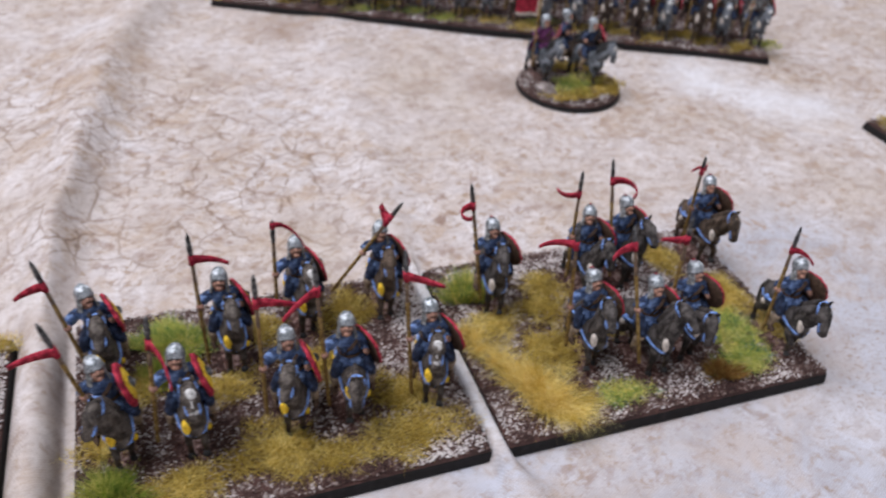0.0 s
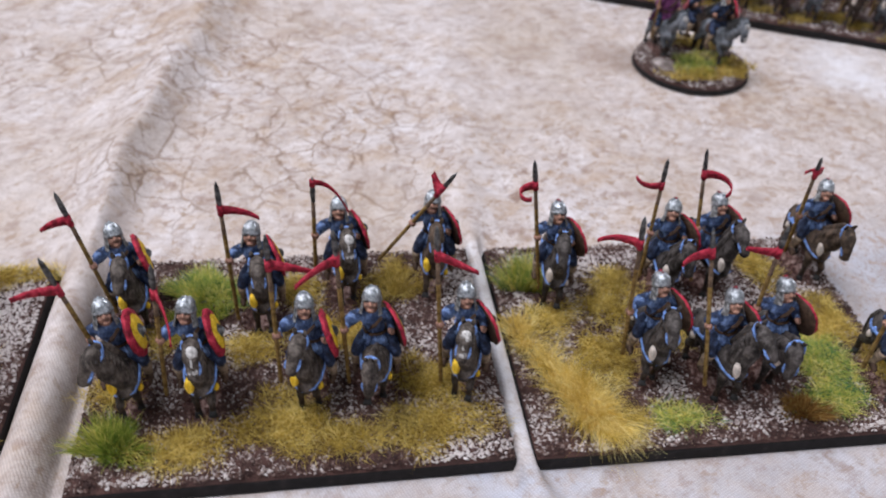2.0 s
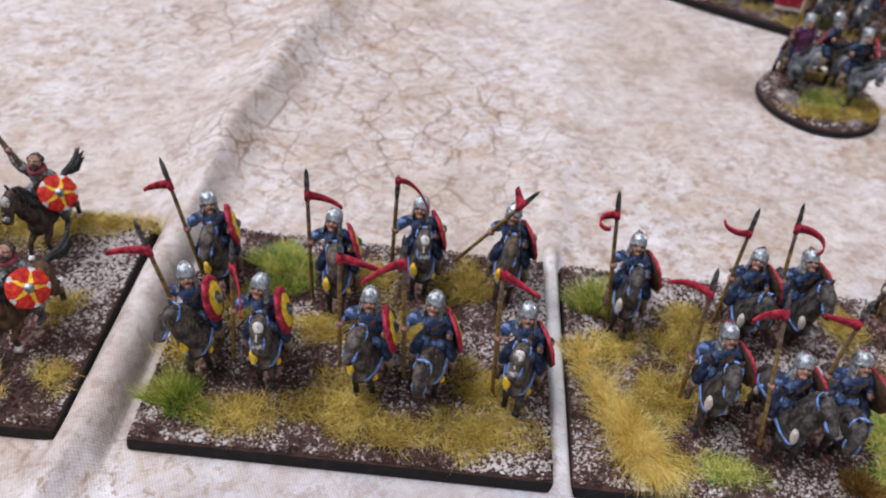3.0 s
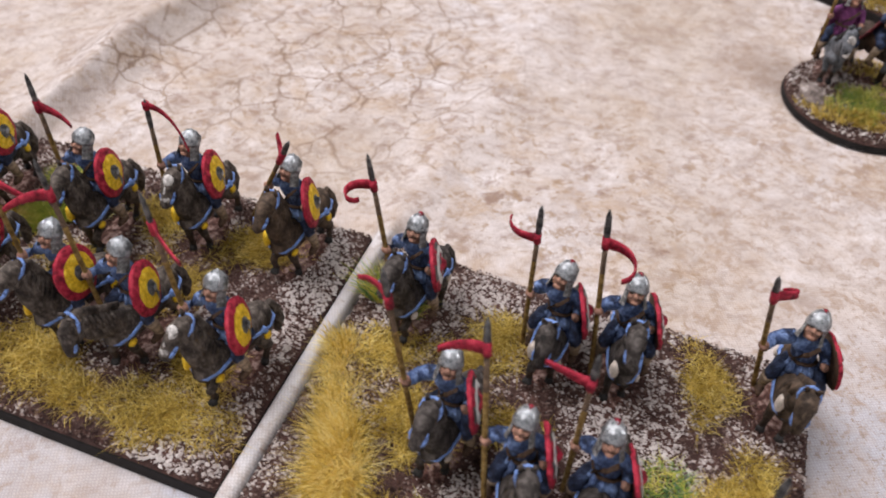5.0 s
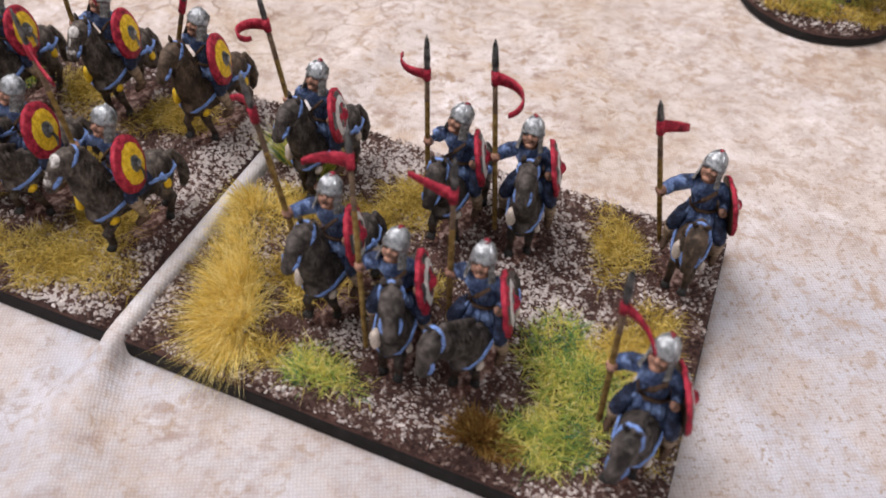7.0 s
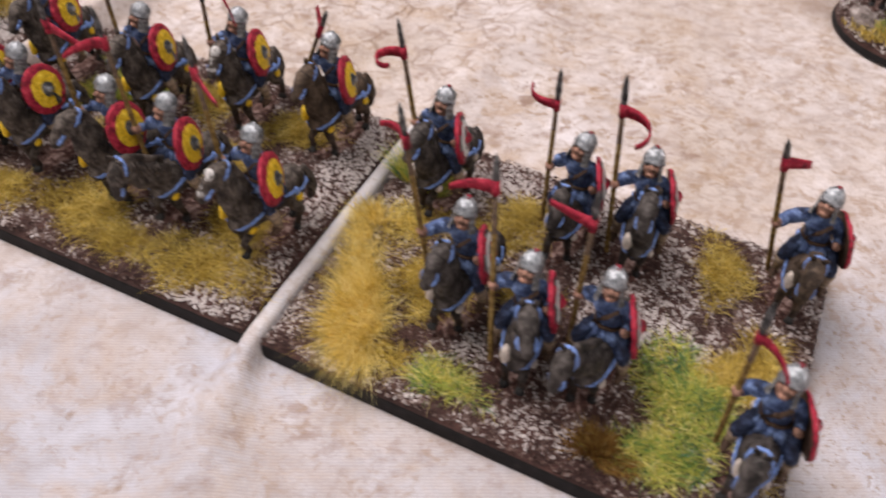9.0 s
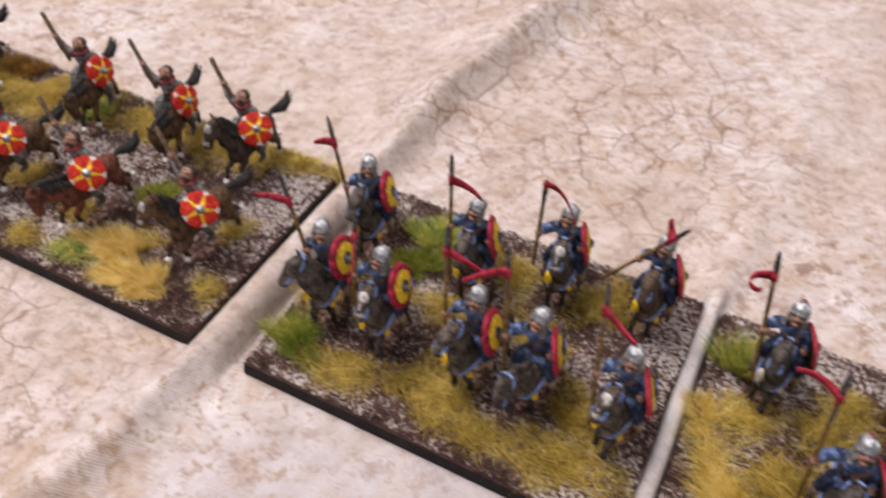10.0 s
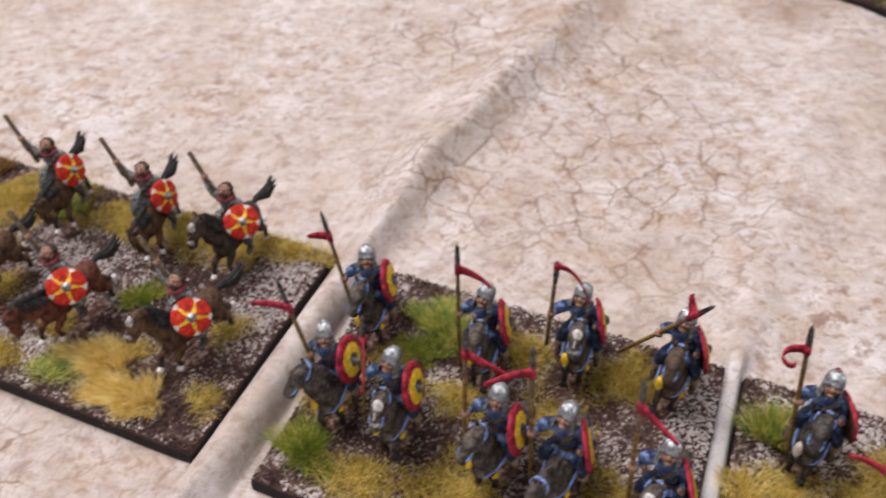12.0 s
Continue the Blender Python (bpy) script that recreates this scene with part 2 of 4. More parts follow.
    fleck = noise_of(nt, co, 150.0, 6.0, 0.72, 0.6)
    c = mix(nt, mix(nt, 1.0, ramp(nt, fleck, [(0.585, (0, 0, 0)), (0.69, (0.8, 0.8, 0.8))]), plain, "MULTIPLY"), c, (0.27, 0.19, 0.14))
    # rust speckle towards one side
    rust = spots([(0.26, 0.16, 0.16), (0.20, 0.10, 0.10)], 0.5, 1.1)
    sp = noise_of(nt, co, 240.0, 5.0, 0.7, 0.5)
    c = mix(nt, mix(nt, 1.0, ramp(nt, sp, [(0.52, (0, 0, 0)), (0.64, (0.75, 0.75, 0.75))]), rust, "MULTIPLY"), c, (0.34, 0.235, 0.165))
    dots = noise_of(nt, co, 1050.0, 3.0, 0.7, 0.5)
    c = mix(nt, mix(nt, 1.0, ramp(nt, dots, [(0.55, (0, 0, 0)), (0.66, (0.85, 0.85, 0.85))]), grains, "MULTIPLY"), c, (0.29, 0.21, 0.15))
    # short dark brush marks
    mk = noise_of(nt, sq.outputs[0], 170.0, 6.0, 0.7)
    c = mix(nt, mix(nt, 1.0, ramp(nt, mk, [(0.55, (0, 0, 0)), (0.66, (0.9, 0.9, 0.9))]), zone, "MULTIPLY"), c, (0.25, 0.16, 0.12))
    dab = noise_of(nt, turn.outputs[0], 360.0, 5.0, 0.7, 0.6)
    c = mix(nt, mix(nt, 1.0, ramp(nt, dab, [(0.535, (0, 0, 0)), (0.64, (0.9, 0.9, 0.9))]), zone, "MULTIPLY"), c, (0.31, 0.21, 0.135))
    tick = noise_of(nt, sq.outputs[0], 560.0, 4.0, 0.65, 0.4)
    c = mix(nt, mix(nt, 1.0, ramp(nt, tick, [(0.585, (0, 0, 0)), (0.65, (0.5, 0.5, 0.5))]), zone, "MULTIPLY"), c, (0.27, 0.19, 0.14))
    # nets of cracks
    net = spots([(0.045, 0.112, 0.05), (0.03, 0.16, 0.05), (-0.06, -0.028, 0.038), (-0.03, 0.17, 0.04), (0.005, 0.10, 0.03)], 0.45, 1.15)
    brk = ramp(nt, noise_of(nt, co, 70.0, 2.0), [(0.40, (0.0, 0.0, 0.0)), (0.50, (1, 1, 1))])
    for scale, wide, deep in ((96.0, 0.036, 0.76), (190.0, 0.024, 0.2)):
        vor = nt.nodes.new("ShaderNodeTexVoronoi")
        vor.feature = "DISTANCE_TO_EDGE"
        vor.inputs["Scale"].default_value = scale
        nt.links.new(off.outputs[0], vor.inputs["Vector"])
        thin = ramp(nt, vor.outputs["Distance"], [(0.009, (deep, deep, deep)), (wide, (0, 0, 0))])
        c = mix(nt, mix(nt, 1.0, mix(nt, 1.0, thin, net, "MULTIPLY"), brk, "MULTIPLY"), c, (0.19, 0.115, 0.07))
    # two single brown smudges, and whiter patches
    smudge = spots([(0.146, 0.164, 0.009), (0.152, 0.157, 0.008), (0.078, 0.228, 0.014)], 0.2, 1.5)
    c = mix(nt, mix(nt, 1.0, ramp(nt, mo, [(0.35, (0.25, 0.25, 0.25)), (0.6, (0.85, 0.85, 0.85))]), smudge, "MULTIPLY"), c, (0.27, 0.18, 0.125))
    pale = spots([(0.255, 0.120, 0.022), (0.235, 0.155, 0.022), (0.205, 0.185, 0.02)], 0.3, 1.4)
    c = mix(nt, mix(nt, 1.0, ramp(nt, soft, [(0.4, (0.2, 0.2, 0.2)), (0.6, (0.75, 0.75, 0.75))]), pale, "MULTIPLY"), c, (0.72, 0.71, 0.74))
    # weave: crossing threads
    slant = node(nt, "ShaderNodeMapping")
    slant.inputs["Rotation"].default_value = (0, 0, 1.12)
    nt.links.new(co, slant.inputs[0])
    wave = []
    for axis in ("X", "Y"):
        w = nt.nodes.new("ShaderNodeTexWave")
        w.bands_direction = axis
        w.inputs["Scale"].default_value, w.inputs["Distortion"].default_value = 600.0, 3.0
        w.inputs["Detail Scale"].default_value = 2.0
        nt.links.new(slant.outputs[0], w.inputs["Vector"])
        wave.append(w.outputs[0])
    weave = mix(nt, 1.0, wave[0], wave[1], "MULTIPLY")
    c = mix(nt, 1.0, c, ramp(nt, weave, [(0.0, (0.89, 0.887, 0.89)), (0.6, (1.10, 1.10, 1.10))]), "MULTIPLY")
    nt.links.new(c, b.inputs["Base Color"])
    bump(nt, b, mix(nt, 0.4, weave, noise_of(nt, co, 120.0, 4.0)), 0.32, 0.0004)
    b.inputs["Roughness"].default_value = 0.75
    return m


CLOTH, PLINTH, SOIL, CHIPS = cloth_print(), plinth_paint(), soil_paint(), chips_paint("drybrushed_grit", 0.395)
PALECHIPS = chips_paint("pale_drybrushed_grit", 0.50)
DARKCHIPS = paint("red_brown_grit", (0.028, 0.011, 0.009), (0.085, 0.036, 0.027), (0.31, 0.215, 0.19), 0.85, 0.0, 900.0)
ROCK = paint("grey_rock", (0.09, 0.07, 0.06), (0.22, 0.18, 0.165), (0.42, 0.37, 0.35), 0.85, 0.0, 420.0)


# ---------------------------------------------------------------- mesh building, in millimetres
class Shape:
    """Gathers verts and faces with a material each, and links them as one mesh."""

    def __init__(self):
        self.v, self.f, self.m = [], [], []

    def add(self, verts, faces, material):
        k = len(self.v)
        self.v += [tuple(p) for p in verts]
        self.f += [tuple(i + k for i in q) for q in faces]
        self.m += [material] * len(faces)

    def tube(self, pts, radii, material, n=10, side=(1, 0, 0), caps=True):
        """A loft through pts; radii: one number or (across, along the other way) a ring. material: one, or one a stretch."""
        pts = [Vector(p) for p in pts]
        verts, faces, mats = [], [], []
        for i, p in enumerate(pts):
            d = (pts[min(i + 1, len(pts) - 1)] - pts[max(i - 1, 0)]).normalized()
            s = Vector(side) - d * d.dot(Vector(side))
            if s.length < 1e-3:
                s = d.orthogonal()
            s.normalize()
            u = d.cross(s)
            r = radii[i] if isinstance(radii[i], tuple) else (radii[i], radii[i])
            verts += [p + s * (r[0] * math.cos(a)) + u * (r[1] * math.sin(a)) for a in (2 * math.pi * k / n for k in range(n))]
        per = material if isinstance(material, list) else [material] * (len(pts) - 1)
        for i in range(len(pts) - 1):
            self_faces = [(i * n + k, i * n + (k + 1) % n, (i + 1) * n + (k + 1) % n, (i + 1) * n + k) for k in range(n)]
            faces += self_faces
            mats += [per[i]] * n
        if caps:
            faces += [tuple(range(n))[::-1], tuple((len(pts) - 1) * n + k for k in range(n))]
            mats += [per[0], per[-1]]
        k0 = len(self.v)
        self.v += [tuple(p) for p in verts]
        self.f += [tuple(i + k0 for i in q) for q in faces]
        self.m += mats

    def ball(self, c, r, material, n=10, rings=6, turn=None):
        verts, faces = [], []
        for i in range(rings + 1):
            a = math.pi * i / rings
            for k in range(n):
                b = 2 * math.pi * k / n
                p = Vector((r[0] * math.sin(a) * math.cos(b), r[1] * math.sin(a) * math.sin(b), r[2] * math.cos(a)))
                verts.append((turn @ p if turn else p) + Vector(c))
        for i in range(rings):
            faces += [(i * n + k, (i + 1) * n + k, (i + 1) * n + (k + 1) % n, i * n + (k + 1) % n) for k in range(n)]
        self.add(verts, faces, material)

    def turned(self, c, profile, material, n=14, tilt=None):
        """A turned form from (radius, height) pairs, round the z axis at c."""
        verts, faces = [], []
        for r, z in profile:
            for k in range(n):
                p = Vector((r * math.cos(2 * math.pi * k / n), r * math.sin(2 * math.pi * k / n), z))
                verts.append((tilt @ p if tilt else p) + Vector(c))
        for i in range(len(profile) - 1):
            faces += [(i * n + k, i * n + (k + 1) % n, (i + 1) * n + (k + 1) % n, (i + 1) * n + k) for k in range(n)]
        self.add(verts, faces, material)

    def shift(self, first, fn):
        self.v[first:] = [tuple(fn(Vector(p))) for p in self.v[first:]]

    def mesh(self, name, smooth=True, scale=MM):
        used = list(dict.fromkeys(self.m))
        me = bpy.data.meshes.new(name)
        me.from_pydata([(x * scale, y * scale, z * scale) for x, y, z in self.v], [], self.f)
        for m in used:
            me.materials.append(m)
        me.polygons.foreach_set("material_index", [used.index(m) for m in self.m])
        me.polygons.foreach_set("use_smooth", [smooth] * len(self.f))
        me.update()
        return me

    def thing(self, name, x=0, y=0, z=0, yaw=0, smooth=True):
        ob = new(name, self.mesh(name, smooth))
        ob.matrix_world = pose(x * MM, y * MM, z * MM, 0, 0, yaw)
        return ob


def part(name, shape, parent, label="", smooth=True):
    ob = new(name, shape.mesh(name, smooth))
    ob.parent = parent
    return tagged(ob, label)


# ---------------------------------------------------------------- the mat: one cloth over the table, with folds
# middle x, front y, back y, left x, right x of what lies flat on it
FLAT = [(-172, -12, -2, 58), (0.4, 79.8, -2, 58), (82.6, 164, -3, 57.5)]


def bell(d, w):
    return math.exp(-(d / w) ** 2)


def along(y, knots):
    for (y0, x0), (y1, x1) in zip(knots, knots[1:]):
        if y <= y1:
            k = max(0.0, (y - y0) / (y1 - y0))
            k = k * k * (3 - 2 * k)
            return x0 + (x1 - x0) * k
    return knots[-1][1]


def fold_height(x, y):
    # the high fold between the wide base and the middle one
    c = along(y, [(-140, -40), (-60, -20), (-20, -10.5), (0, -7.4), (20, -6.6), (60, -6.0), (95, -4.5), (130, 0.5), (176, 7), (300, 36), (420, 66)])
    w = along(y, [(-140, 12), (-30, 6.5), (0, 4.8), (60, 5.2), (100, 8.0), (200, 13)])
    h = along(y, [(-140, 3.0), (-20, 4.6), (0, 5.4), (60, 6.2), (100, 8.6), (190, 8.4), (420, 4.4)])
    d = x - c
    e1 = abs(d) / (w * 1.3 if d < 0 else w * 0.72)
    z = h * math.exp(-(e1 ** 1.7))
    roll = min(1.0, max(0.0, min(y + 10, 66 - y) / 12.0))
    if roll > 0:
        side = min(1.0, abs(x + 7.1 - 0.012 * (y - 28)) / 5.0)
        z += roll * roll * (3 - 2 * roll) * (6.3 * (1 - side ** 2.1) ** 0.8 - z)
    open_cloth = min(1.0, max(0.0, (y - 60) / 25.0)) + min(1.0, max(0.0, (-4 - y) / 20.0))
    z += (0.25 + 0.75 * open_cloth) * 0.75 * math.exp(-(e1 * 0.7) ** 2) * noise.noise(Vector((d * 0.10, y * 0.16, 2.0)))
    # the pinched fold between the two bases of lancers
    c2 = along(y, [(-140, 112), (-27, 87), (-14, 83), (0, 81.2), (57, 81.2), (120, 86), (260, 100)])
    w2 = along(y, [(-140, 20), (-40, 14), (-14, 5.2), (-2, 1.9), (57, 1.9), (75, 6.0), (140, 10)])
    h2 = along(y, [(-140, 1.5), (-30, 2.1), (-8, 3.0), (-2, 4.2), (57, 4.2), (72, 2.2), (180, 1.4), (300, 0.8)])
    sharp = min(1.0, max(0.0, min(y + 8, 64 - y) / 6.0))
    e2 = abs(x - c2) / w2
    z += h2 * math.exp(-(e2 ** (2 + 3 * sharp)))
    # small ripples where the pinched fold fans out
    z += 0.3 * math.sin(0.45 * x - 1.1 * y) * bell(x - 92, 9) * bell(y + 12, 6)
    # low swells
    far = min(1.0, max(0.0, (y - 64) / 40.0)) + min(1.0, max(0.0, (-6 - y) / 30.0))
    z += far * (1.0 * noise.noise(Vector((x * 0.018, y * 0.012, 0.3))) + 0.5 * noise.noise(Vector((x * 0.05 + y * 0.02, y * 0.02, 4.0))))
    keep = 1.0
    for x0, x1, y0, y1 in FLAT:
        g = -0.6
        inside = min(x - x0 + g, x1 + g - x, y - y0 + g, y1 + g - y)
        if inside > 0:
            keep = min(keep, max(0.0, 1 - inside / 1.2))
    return z * keep - 0.8


def steps(stops):
    out = []
    for (a, gap), (b, _) in zip(stops, stops[1:]):
        k = max(1, round((b - a) / gap))
        out += [a + (b - a) * i / k for i in range(k)]
    return out + [stops[-1][0]]


def build_mat():
    xs = steps([(-900, 60), (-300, 8), (-180, 2.0), (-20, 0.45), (4, 2.0), (74, 0.45), (88, 2.0), (250, 6), (420, 60), (1200, 60)])
    ys = steps([(-700, 60), (-220, 6), (-110, 2.0), (180, 3.0), (330, 6), (480, 60), (1200, 60)])
    top = [(x, y, fold_height(x, y)) for y in ys for x in xs]
    nx = len(xs)
    s = Shape()
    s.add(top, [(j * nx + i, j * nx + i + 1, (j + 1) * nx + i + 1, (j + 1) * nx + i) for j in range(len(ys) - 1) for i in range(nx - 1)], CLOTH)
    edge = [i for i in range(nx)] + [j * nx + nx - 1 for j in range(1, len(ys))] + [(len(ys) - 1) * nx + i for i in range(nx - 2, -1, -1)] + [j * nx for j in range(len(ys) - 2, 0, -1)]
    k = len(s.v)
    low = [(s.v[i][0], s.v[i][1], -2.0) for i in edge]
    s.v += low
    for a in range(len(edge)):
        b = (a + 1) % len(edge)
        s.f.append((edge[a], k + a, k + b, edge[b]))
        s.m.append(CLOTH)
    return tagged(s.thing("ground"), "cream cloth gaming mat printed as cracked desert, with folds", "mat", kind="structure")


build_mat()


def build_table():
    m, nt, b, co = start("table_board", 0.6)
    n = noise_of(nt, co, 14.0, 5.0)
    nt.links.new(ramp(nt, n, [(0.3, (0.20, 0.13, 0.08)), (0.7, (0.32, 0.22, 0.14))]), b.inputs["Base Color"])
    s = Shape()
    bm = bmesh.new()
    bmesh.ops.create_cube(bm, size=1.0, matrix=Matrix.LocRotScale((150, 250, -15.1), None, (2140, 1940, 26)))
    bmesh.ops.bevel(bm, geom=bm.edges[:], offset=3, segments=2, affect="EDGES")
    bm.verts.index_update()
    s.add([v.co for v in bm.verts], [[v.index for v in f.verts] for f in bm.faces], m)
    bm.free()
    tagged(s.thing("tabletop", smooth=False), "plain wooden board under the cloth mat", "table", kind="structure")


build_table()


# ---------------------------------------------------------------- bases with earth and grit
GROUND = 3.0


def ground_at(x, y):
    return GROUND + 0.35 * noise.noise(Vector((x * 0.12, y * 0.12, 1.7))) + 0.15 * noise.noise(Vector((x * 0.5, y * 0.5, 8.0)))


def to_world(frame_of, x, y):
    p = frame_of @ Vector((x * MM, y * MM, 0))
    return p.x / MM, p.y / MM


def base_outline(kind, w, d, inset):
    if kind == "round":
        return [((w / 2 - inset) * math.cos(2 * math.pi * k / 48) + w / 2, (w / 2 - inset) * math.sin(2 * math.pi * k / 48) + w / 2) for k in range(48)]
    r, out = 1.0, []
    for cx, cy, a0 in ((w - r, r, -90), (w - r, d - r, 0), (r, d - r, 90), (r, r, 180)):
        for k in range(4):
            a = radians(a0 + 30 * k)
            out.append((cx + (r - inset) * math.cos(a) if inset < r else cx, cy + (r - inset) * math.sin(a) if inset < r else cy))
    return out


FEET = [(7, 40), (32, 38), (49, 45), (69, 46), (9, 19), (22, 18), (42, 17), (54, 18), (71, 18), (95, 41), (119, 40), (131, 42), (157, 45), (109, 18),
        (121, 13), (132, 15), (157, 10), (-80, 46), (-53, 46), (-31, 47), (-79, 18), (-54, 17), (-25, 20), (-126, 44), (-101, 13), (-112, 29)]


# stretches where the grit is brushed almost white: middle x, y and half sizes
PALE = [(-18, 40, 7, 15), (-70, 32, 12, 6), (-100, 24, 8, 6), (-62, 8, 14, 4), (75, 38, 5, 17), (70, 2, 10, 3), (27, 30, 7, 6), (47, 26, 5, 5), (134, 30, 9, 9),
        (128, 2, 8, 3), (101, 50, 13, 5), (115, 11, 4, 5), (141, 40, 5, 9), (125, 50, 12, 5)]


def figure_base(kind, w, d, frame_of, label, grit=9.0, bare=()):
    """A slab of black-edged board with an earth top and loose grit; its corner lies at the frame's origin."""
    rng = random.Random(int(w * 7 + d * 3 + frame_of.translation.x * 1000))
    base = new("figure_base")
    base.matrix_world = frame_of
    tagged(base, label, "base")
    s = Shape()
    rim_z = 0.9 if kind == "round" else 2.15
    rings = [(0.3, -0.8), (0.0, -0.5), (0.3, rim_z - 0.4), (0.6, rim_z)]
    loops = [[(x, y, z) for x, y in base_outline(kind, w, d, i)] for i, z in rings]
    n = len(loops[0])
    s.add([p for l in loops for p in l], [(i * n + k, i * n + (k + 1) % n, (i + 1) * n + (k + 1) % n, (i + 1) * n + k) for i in range(3) for k in range(n)] + [tuple(range(n))[::-1], tuple(3 * n + k for k in range(n))], PLINTH)
    part("plinth", s, base, "black painted edge", smooth=False)
    # earth: a skin of small facets, falling to the rim
    s = Shape()
    step = 1.0
    nx, ny = int(w / step), int(d / step)
    pts = []
    for j in range(ny + 1):
        for i in range(nx + 1):
            x, y = w * i / nx, d * j / ny
            if kind == "round":
                # square grid pressed into the disc
                u, v = 2 * i / nx - 1, 2 * j / ny - 1
                x = w / 2 + (w / 2 - 0.4) * u * math.sqrt(1 - v * v / 2)
                y = w / 2 + (w / 2 - 0.4) * v * math.sqrt(1 - u * u / 2)
                rim = w / 2 - math.hypot(x - w / 2, y - w / 2)
            else:
                rim = min(x, w - x, y, d - y)
                x, y = min(max(x, 0.5), w - 0.5), min(max(y, 0.5), d - 0.5)
            k = min(1.0, max(0.0, (rim - 0.3) / (3.2 if kind == "round" else 1.3)))
            pts.append((x, y, rim_z - 0.05 + k * (ground_at(x, y) - rim_z + 0.05) + k * 0.25 * noise.noise(Vector((x * 1.3, y * 1.3, 3)))))
    s.add(pts, [(j * (nx + 1) + i, j * (nx + 1) + i + 1, (j + 1) * (nx + 1) + i + 1, (j + 1) * (nx + 1) + i) for j in range(ny) for i in range(nx)], SOIL)
    part("earth", s, base, "dark brown textured earth")
    # grit
    s = Shape()
    for _ in range(int(w * d * grit * 0.66)):
        x, y = rng.uniform(0.7, w - 0.7), rng.uniform(0.7, d - 0.7)
        if kind == "round" and math.hypot(x - w / 2, y - w / 2) > w / 2 - 0.8:
            continue
        r = rng.choice((0.16, 0.2, 0.24, 0.3, 0.4)) * rng.uniform(0.8, 1.25)
        slim = rng.uniform(0.45, 0.9)
        z = ground_at(x, y) + 0.05
        if kind == "round":
            z -= 2.0 * (1 - min(1.0, (w / 2 - math.hypot(x - w / 2, y - w / 2)) / 3.2))
        a = rng.gauss(0.15, 0.6)
        ca, sa = math.cos(a), math.sin(a)
        ring = []
        for t in (0, 1.6, 3.1, 4.7):
            u, v = r * rng.uniform(0.9, 1.6) * math.cos(t), r * slim * rng.uniform(0.8, 1.4) * math.sin(t)
            ring.append((x + ca * u - sa * v, y + sa * u + ca * v, z - 0.08 + rng.uniform(-0.12, 0.2) * r))
        k = len(s.v)
        s.v += ring + [(x + rng.uniform(-0.1, 0.1), y + rng.uniform(-0.1, 0.1), z + r * rng.uniform(0.5, 1.4))]
        s.f += [(k, k + 1, k + 4), (k + 1, k + 2, k + 4), (k + 2, k + 3, k + 4), (k + 3, k, k + 4)]
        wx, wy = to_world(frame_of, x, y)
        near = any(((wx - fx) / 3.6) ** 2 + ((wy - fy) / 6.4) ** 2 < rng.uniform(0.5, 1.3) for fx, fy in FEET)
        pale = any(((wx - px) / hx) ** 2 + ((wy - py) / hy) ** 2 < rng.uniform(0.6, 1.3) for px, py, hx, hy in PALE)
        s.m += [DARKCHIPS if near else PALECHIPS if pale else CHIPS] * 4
    tagged(part("grit", s, base, "loose grit dry-brushed off-white", smooth=False), kind="stuff")
    return base


MIDDLE = pose(0.0004, -0.002, 0)
RIGHT = pose(0.0826, -0.0024, 0, 0, 0, -0.6)
WIDE = pose(-0.172, -0.002, 0)
FAR = pose(0.0526, 0.2588, 0, 0, 0, -25.4)
ROUND = pose(0.154, 0.133, 0)
EDGE = pose(0.272, 0.042, 0, 0, 0, 3)
figure_base("square", 79.4, 60, MIDDLE, "black-edged base with brown earth, pale grit and olive grass")
figure_base("square", 81.6, 60, RIGHT, "black-edged base with brown earth, pale grit and yellow grass tuft")
figure_base("square", 160, 60, WIDE, "long black-edged base with brown earth, grit and yellow tufts")
figure_base("square", 241, 58, FAR, "long black-edged base with grassy earth under a far line of riders", 4.0)
figure_base("round", 40, 40, ROUND, "round black-edged base with grass, rock and two riders")
figure_base("square", 80, 58, EDGE, "black-edged grassy base, its corner just in view", 4.0)


